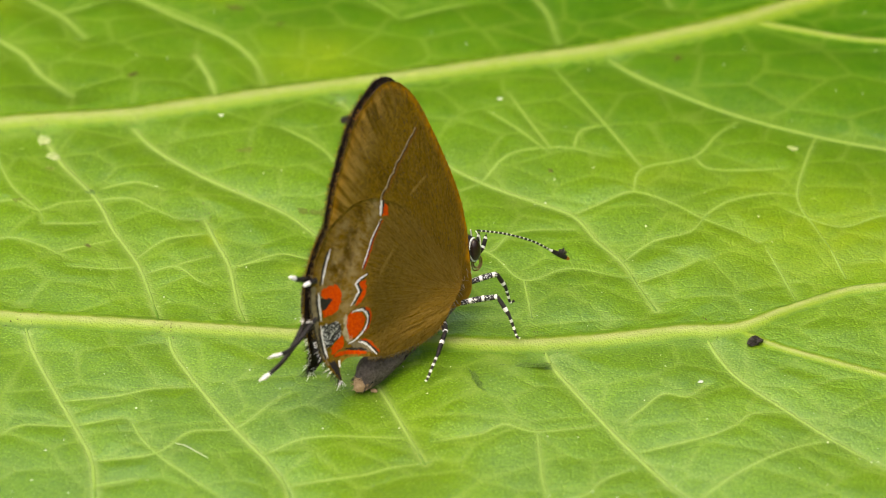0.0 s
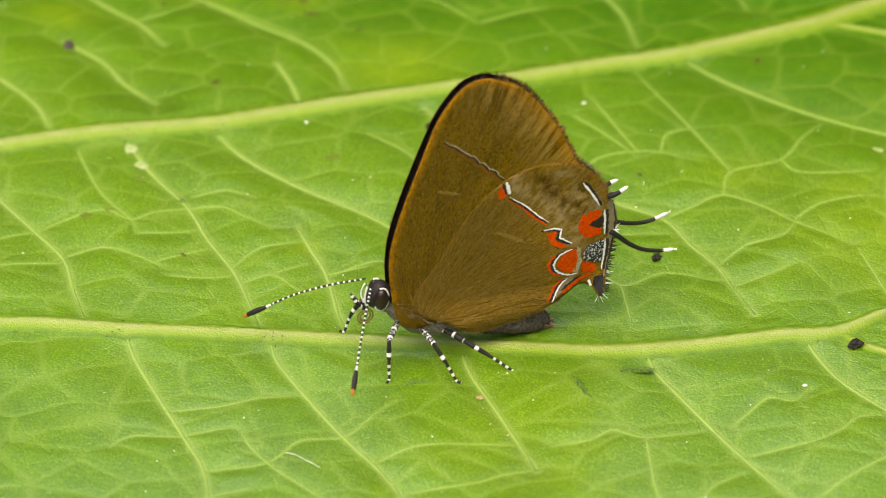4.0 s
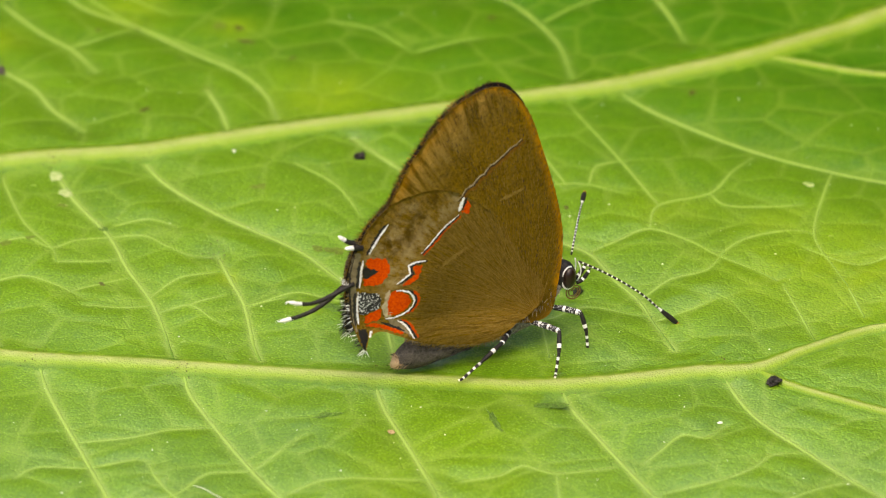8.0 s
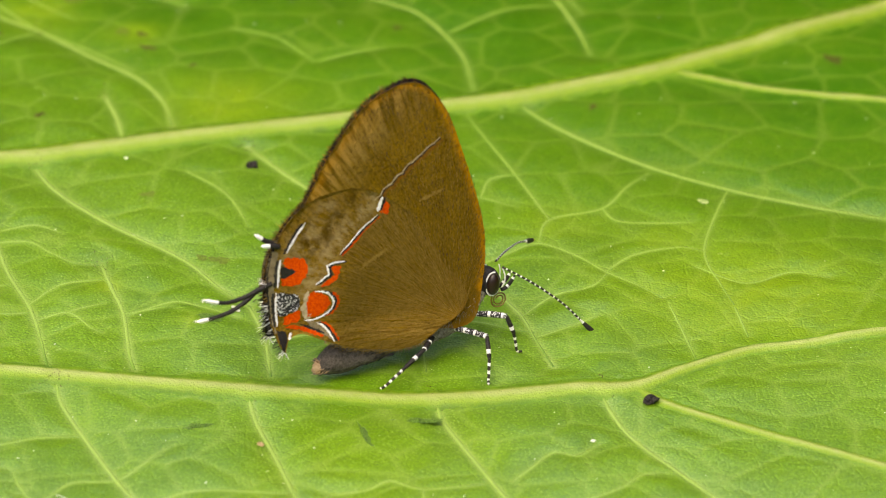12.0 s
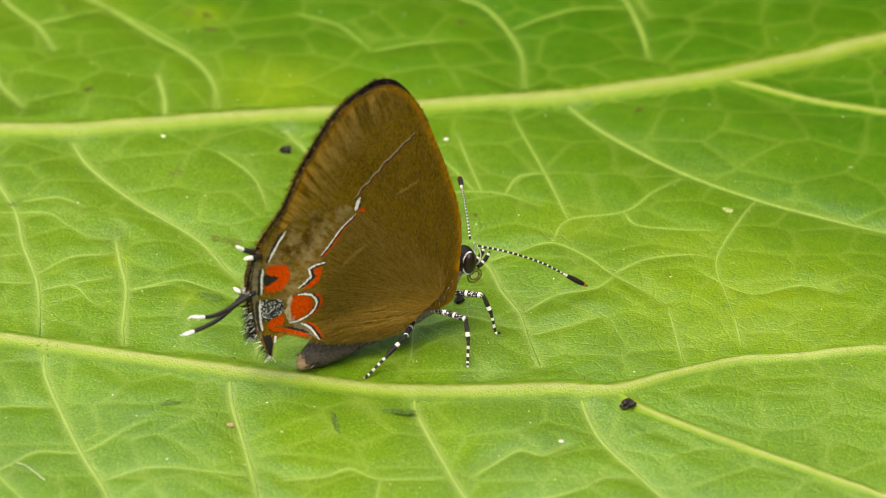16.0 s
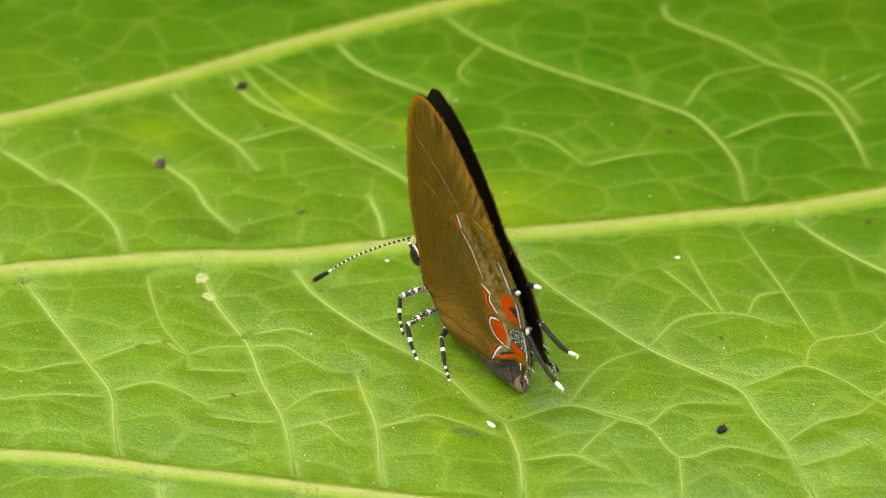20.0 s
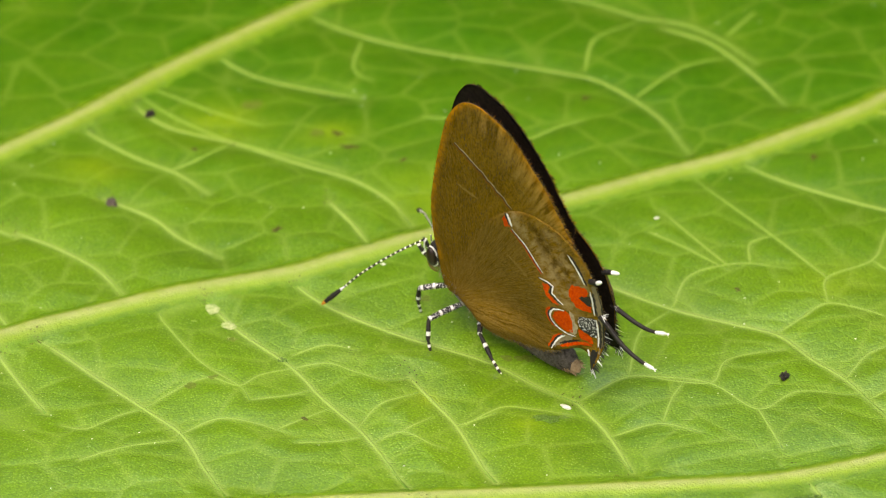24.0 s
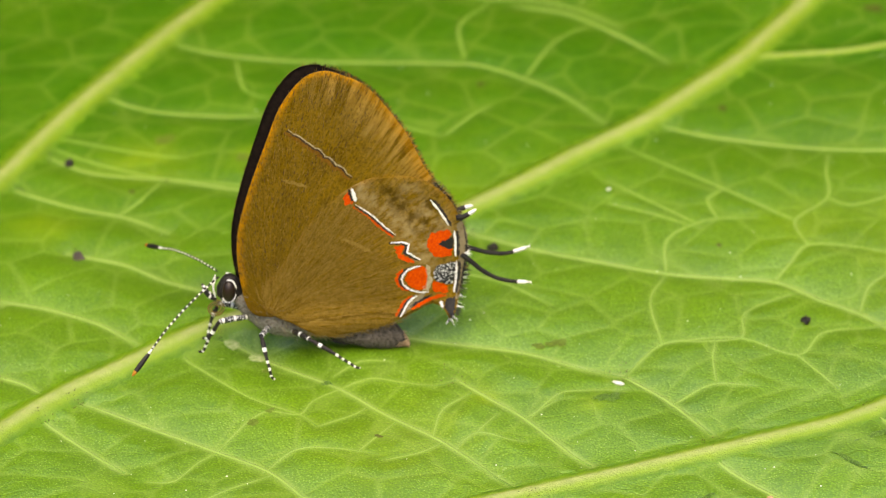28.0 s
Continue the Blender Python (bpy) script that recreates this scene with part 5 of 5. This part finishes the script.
# ---- what moves ----
def motions():
    rows = [
        (0, -1.61, 2.35, 52.8, -1.7, -7.5),
        (0.5, -1.00, 4.60, 70.5, -3.5, -6.8),
        (1, -2.40, 4.73, 96.6, -1.9, -6.3),
        (1.5, -1.36, 5.44, 130.8, 3.5, -9.9),
        (2, -1.54, 5.16, 165.1, -1.9, -9.0),
        (2.5, -1.86, 5.59, 195.0, -4.0, -11.8),
        (3, -3.53, 4.32, 204.5, 1.1, -3.4),
        (3.5, -4.73, 4.35, 199.5, -2.0, -0.6),
        (5.5, -3.07, 5.36, 235.5, -1.1, -9.2),
        (6, -1.95, 4.40, 278.6, -0.8, -9.6),
        (6.5, -1.34, 5.62, 320.9, -0.3, 0.5),
        (7, -1.30, 5.67, 349.7, 1.1, -2.3),
        (7.5, -0.57, 5.79, 375.5, 2.6, -6.8),
        (8, 0.81, 6.82, 387.5, 3.6, -0.3),
        (8.5, 3.22, 7.54, 386.6, 7.3, -5.2),
        (9, 3.57, 7.73, 386.7, 4.0, -6.0),
        (9.5, 3.54, 7.68, 387.4, 4.5, -5.5),
        (10, 3.57, 7.63, 387.3, 4.5, -5.4),
        (10.5, 3.57, 7.60, 387.6, 4.6, -5.1),
        (11, 3.53, 7.57, 387.9, 4.5, -4.6),
        (11.5, 3.57, 7.52, 387.8, 4.3, -4.5),
        (12, 3.58, 7.53, 387.6, 4.0, -4.4),
        (12.5, 3.57, 7.52, 387.5, 3.8, -4.1),
        (14.5, 3.59, 7.44, 386.9, 2.8, -4.3),
        (15, 3.64, 7.44, 387.5, 3.0, -4.0),
        (15.5, 3.66, 7.48, 388.3, 3.0, -3.2),
        (16, 3.20, 8.05, 399.1, -0.5, 1.5),
        (16.5, 2.98, 9.16, 425.0, -7.0, -7.4),
        (17, 1.82, 11.75, 463.2, -4.0, -11.7),
        (17.5, -1.74, 15.66, 474.6, 0.9, -10.2),
        (18, -5.83, 19.96, 484.3, 2.0, -11.2),
        (18.5, -7.43, 22.25, 480.0, -0.4, -12.2),
        (19, -7.56, 21.41, 482.6, 0.3, -11.3),
        (19.5, -7.60, 21.88, 482.0, -0.2, -12.7),
        (20, -7.48, 21.34, 482.3, 1.2, -12.1),
        (20.5, -7.60, 21.59, 482.4, -0.5, -12.1),
        (21, -7.57, 21.47, 482.6, -0.8, -11.6),
        (21.5, -7.56, 21.33, 482.5, -1.1, -11.2),
        (23.5, -7.88, 21.11, 483.7, -2.0, -9.1),
        (24, -7.93, 20.99, 484.5, -0.8, -9.9),
        (24.5, -7.99, 21.12, 491.4, -5.9, -6.9),
        (25, -8.58, 21.99, 506.9, -6.1, -10.1),
        (25.5, -10.17, 22.62, 500.9, -4.0, -3.6),
        (26, -10.85, 23.21, 497.9, -3.0, -4.0),
        (26.5, -10.02, 22.93, 516.3, -5.4, -3.7),
        (27, -10.54, 22.54, 543.9, -1.8, -3.5),
        (27.5, -16.61, 22.61, 534.1, -2.7, 3.6),
        (28, -21.03, 25.18, 520.0, -4.4, 9.3),
    ]
    walk(butterfly, [(t, pose(x * MM, y * MM, 0, roll, pitch, turn)) for t, x, y, turn, pitch, roll in rows])

    # how far each pair of wings opens, in degrees
    opening = [(0, 0.5), (1, 0.7), (2, 0.7), (3, 0.9), (5.5, 1.0), (6.5, 0.5), (8, 0.0), (15.5, 0.0), (17, 1.4), (18, 2.4), (21.5, 2.4), (24, 1.5), (26, 0.9), (28, 0.9)]
    pressed = [(0, -1.2), (1, -1.3), (2, -0.4), (3, 0.5), (5.5, 0.6), (6, -2.2), (6.5, -1.0), (8, -1.4), (15.5, -1.4), (17, -0.9), (18, -1.1), (21.5, -1.0), (24, 0.6), (26, 1.0), (28, 1.1)]
    # how the forewings settle: seconds, right wing's rise, left wing's rise in millimetres, left wing's lean back
    settle = [(0, -0.45, -0.42, 0.5), (2, -0.40, -0.2, 0.0), (5.5, -0.38, -0.2, 0.0), (7, -0.35, -0.25, 0.5), (11, -0.32, -0.22, 0.6), (15.5, -0.3, -0.2, 0.6), (17, -0.1, 0.0, 0.2), (19, 0.08, 0.05, 0.0), (28, 0.10, -0.05, 0.0)]
    # how each forewing slides in its own plane: seconds, degrees forward about the hinge, millimetres up and ahead
    slides = {
        -1: [(0, -2.2, -0.16, -0.1), (1, -1.4, -0.26, -0.1), (2, -0.4, -0.3, -0.1), (3, -1.1, -0.29, -0.13), (5.5, -1.1, -0.29, -0.13), (6.5, -2.8, -0.2, -0.15), (7, -3.2, -0.2, -0.2), (8, -2.55, -0.14, -0.1), (16, -2.55, -0.14, -0.1), (18, -1.86, -0.28, 0.1), (21.5, -1.86, -0.28, 0.1), (24, 1.0, -0.15, 0.07), (26, 1.6, -0.11, 0.07), (28, 1.6, -0.11, 0.07)],
        1: [(0, -1.4, -0.16, 0.0), (1.5, -1.4, -0.1, 0.0), (2, -1.7, -0.1, 0.0), (3, -0.3, -0.1, 0.13), (5.5, -0.3, -0.1, 0.13), (6.6, -3.4, -0.3, -0.25), (7.2, -3.4, -0.3, -0.25), (8, -1.3, -0.24, -0.14), (15.5, -1.3, -0.24, -0.14), (18, -3.6, 0.3, -0.1), (21.5, -3.6, 0.3, -0.1), (24, -2.4, 0.2, -0.15), (26, -0.28, 0.26, -0.02), (28, -0.28, 0.26, -0.02)],
    }
    for s, pair in wings.items():
        table = pressed if s > 0 else opening
        walk(pair[1], [(t, pose(0, 0, 0, -s * a, 0, 0)) for t, a in table])
        rows = []
        for t in sorted({row[0] for row in table} | {row[0] for row in settle} | {row[0] for row in slides[s]}):
            a = np.interp(t, [row[0] for row in table], [row[1] for row in table])
            rise = np.interp(t, [row[0] for row in settle], [row[2 if s > 0 else 1] for row in settle])
            lean = np.interp(t, [row[0] for row in settle], [row[3] for row in settle]) if s > 0 else 0.0
            swing, up, ahead = (float(np.interp(t, [row[0] for row in slides[s]], [row[k] for row in slides[s]])) for k in (1, 2, 3))
            hinge = pose((3.6 + ahead) * MM, 0, (2.6 + up) * MM, 0, swing, 0) @ pose(-3.6 * MM, 0, -2.6 * MM)
            rows.append((t, pose(0, 0, float(rise) * MM, -s * float(a), -float(lean), 0) @ hinge))
        walk(pair[0], rows)

    # antennae: seconds, degrees to the left of ahead, degrees up
    left = [(0, 95, -10), (0.5, 105, -8), (1, 85, -20), (1.5, 70, -40), (2, 88, -38), (3, 62, -28), (3.5, 60, -24), (5.5, 82, 2), (6, 85, 4), (7, 95, 2), (8, 55, 0), (9, 50, -8), (11, 45, -14), (12.5, 45, -14), (14.5, 46, -14), (16, 63, -4), (17, 66, -12), (18, 60, -14), (20, 45, -26), (21.5, 45, -26), (24, 45, -32), (25, 60, -36), (26, 45, -25), (27, 80, -3), (28, 33, -38)]
    right = [(0, -12, -36), (0.5, -8, -36), (1, -20, -38), (1.5, -24, -31), (2, -21, -38), (3, -44, -36), (3.5, -40, -32), (5.5, -12, -22), (7, -38, -14), (8, -16, -36), (11, -14, -39.5), (14.5, -14, -39), (16, -12, -31), (16.5, -14, -24), (17, -32, -13), (20, -33, -20), (24, -33, -27), (25, -33, -29), (26, -53, -34), (27, -39, -22), (28, -60, -8)]
    for s, table in ((1, left), (-1, right)):
        x, y, z = ANTENNA_BASE[s]
        walk(antennae[s], [(t, pose(x * MM, y * MM, z * MM, 0, -up, turn)) for t, turn, up in table])

    # feet: seconds and the place of the foot in the body's space
    feet = {
        ("hind", -1): [(0, -2.5, -2.8), (7, -2.2, -3.6), (8, -3.0, -3.2), (11, -1.9, -2.6), (16, -2.5, -2.7), (17, -3.4, -3.0), (28, -2.3, -3.2)],
        ("mid", -1): [(0, 4.3, -3.9), (3, 3.0, -4.4), (6, 2.4, -5.0), (7, 2.4, -4.4), (8, 3.0, -5.0), (11, 3.8, -4.0), (16, 3.4, -4.5), (17, 3.4, -4.6), (28, 3.0, -4.4)],
        ("fore", -1): [(0, 7.3, -1.8), (3, 7.1, -2.4), (5.5, 7.5, -2.6), (6, 6.6, -1.7), (7, 7.2, -1.8), (8, 6.4, -2.6), (11, 7.1, -1.9), (16, 6.6, -3.2), (27, 7.4, -1.2), (28, 7.0, -1.6)],
        ("fore", 1): [(0, 6.0, 2.6), (2, 4.8, 2.8), (3, 5.4, 2.1), (5.5, 6.0, 3.0), (6, 5.4, 2.6), (14.5, 6.2, 2.2), (17, 6.6, 2.6), (20, 4.0, 3.6), (24, 6.4, 1.4), (25, 6.3, 2.0), (26, 6.6, 1.3), (27, 5.6, 2.8), (28, 7.6, 0.8)],
        ("mid", 1): [(0, 2.4, 4.3), (2, 2.1, 4.2), (3, 1.6, 4.9), (5.5, 3.2, 4.7), (6, 2.7, 4.0), (14.5, 2.6, 4.4), (17, 0.4, 4.0), (18, 1.0, 3.8), (20, 1.2, 3.6), (24, 3.1, 3.6), (25, 1.9, 3.9), (26, 1.1, 4.5), (27, 2.3, 5.2), (28, 3.4, 4.5)],
        ("hind", 1): [(0, -1.8, 3.2), (2, -1.5, 4.0), (3, -1.8, 3.5), (5.5, -0.4, 3.7), (14.5, -1.8, 3.2), (17, -1.6, 3.2), (20, -1.5, 2.9), (24, -1.4, 2.6), (25, -1.6, 3.1), (26, -1.7, 2.6), (27, -0.8, 3.7), (28, -2.5, 4.0)],
    }
    for (kind, s), table in feet.items():
        hip = Vector((HIPS[kind][0], s * HIPS[kind][1], HIPS[kind][2]))
        rest = Vector((FEET[kind][0], s * FEET[kind][1], FEET[kind][2])) - hip
        rows = []
        for t, x, y in table:
            turn = rest.rotation_difference(Vector((x, y, 0.12)) - hip).to_matrix().to_4x4()
            rows.append((t, Matrix.Translation(hip * MM) @ turn))
        walk(legs[(kind, s)], rows)


motions()
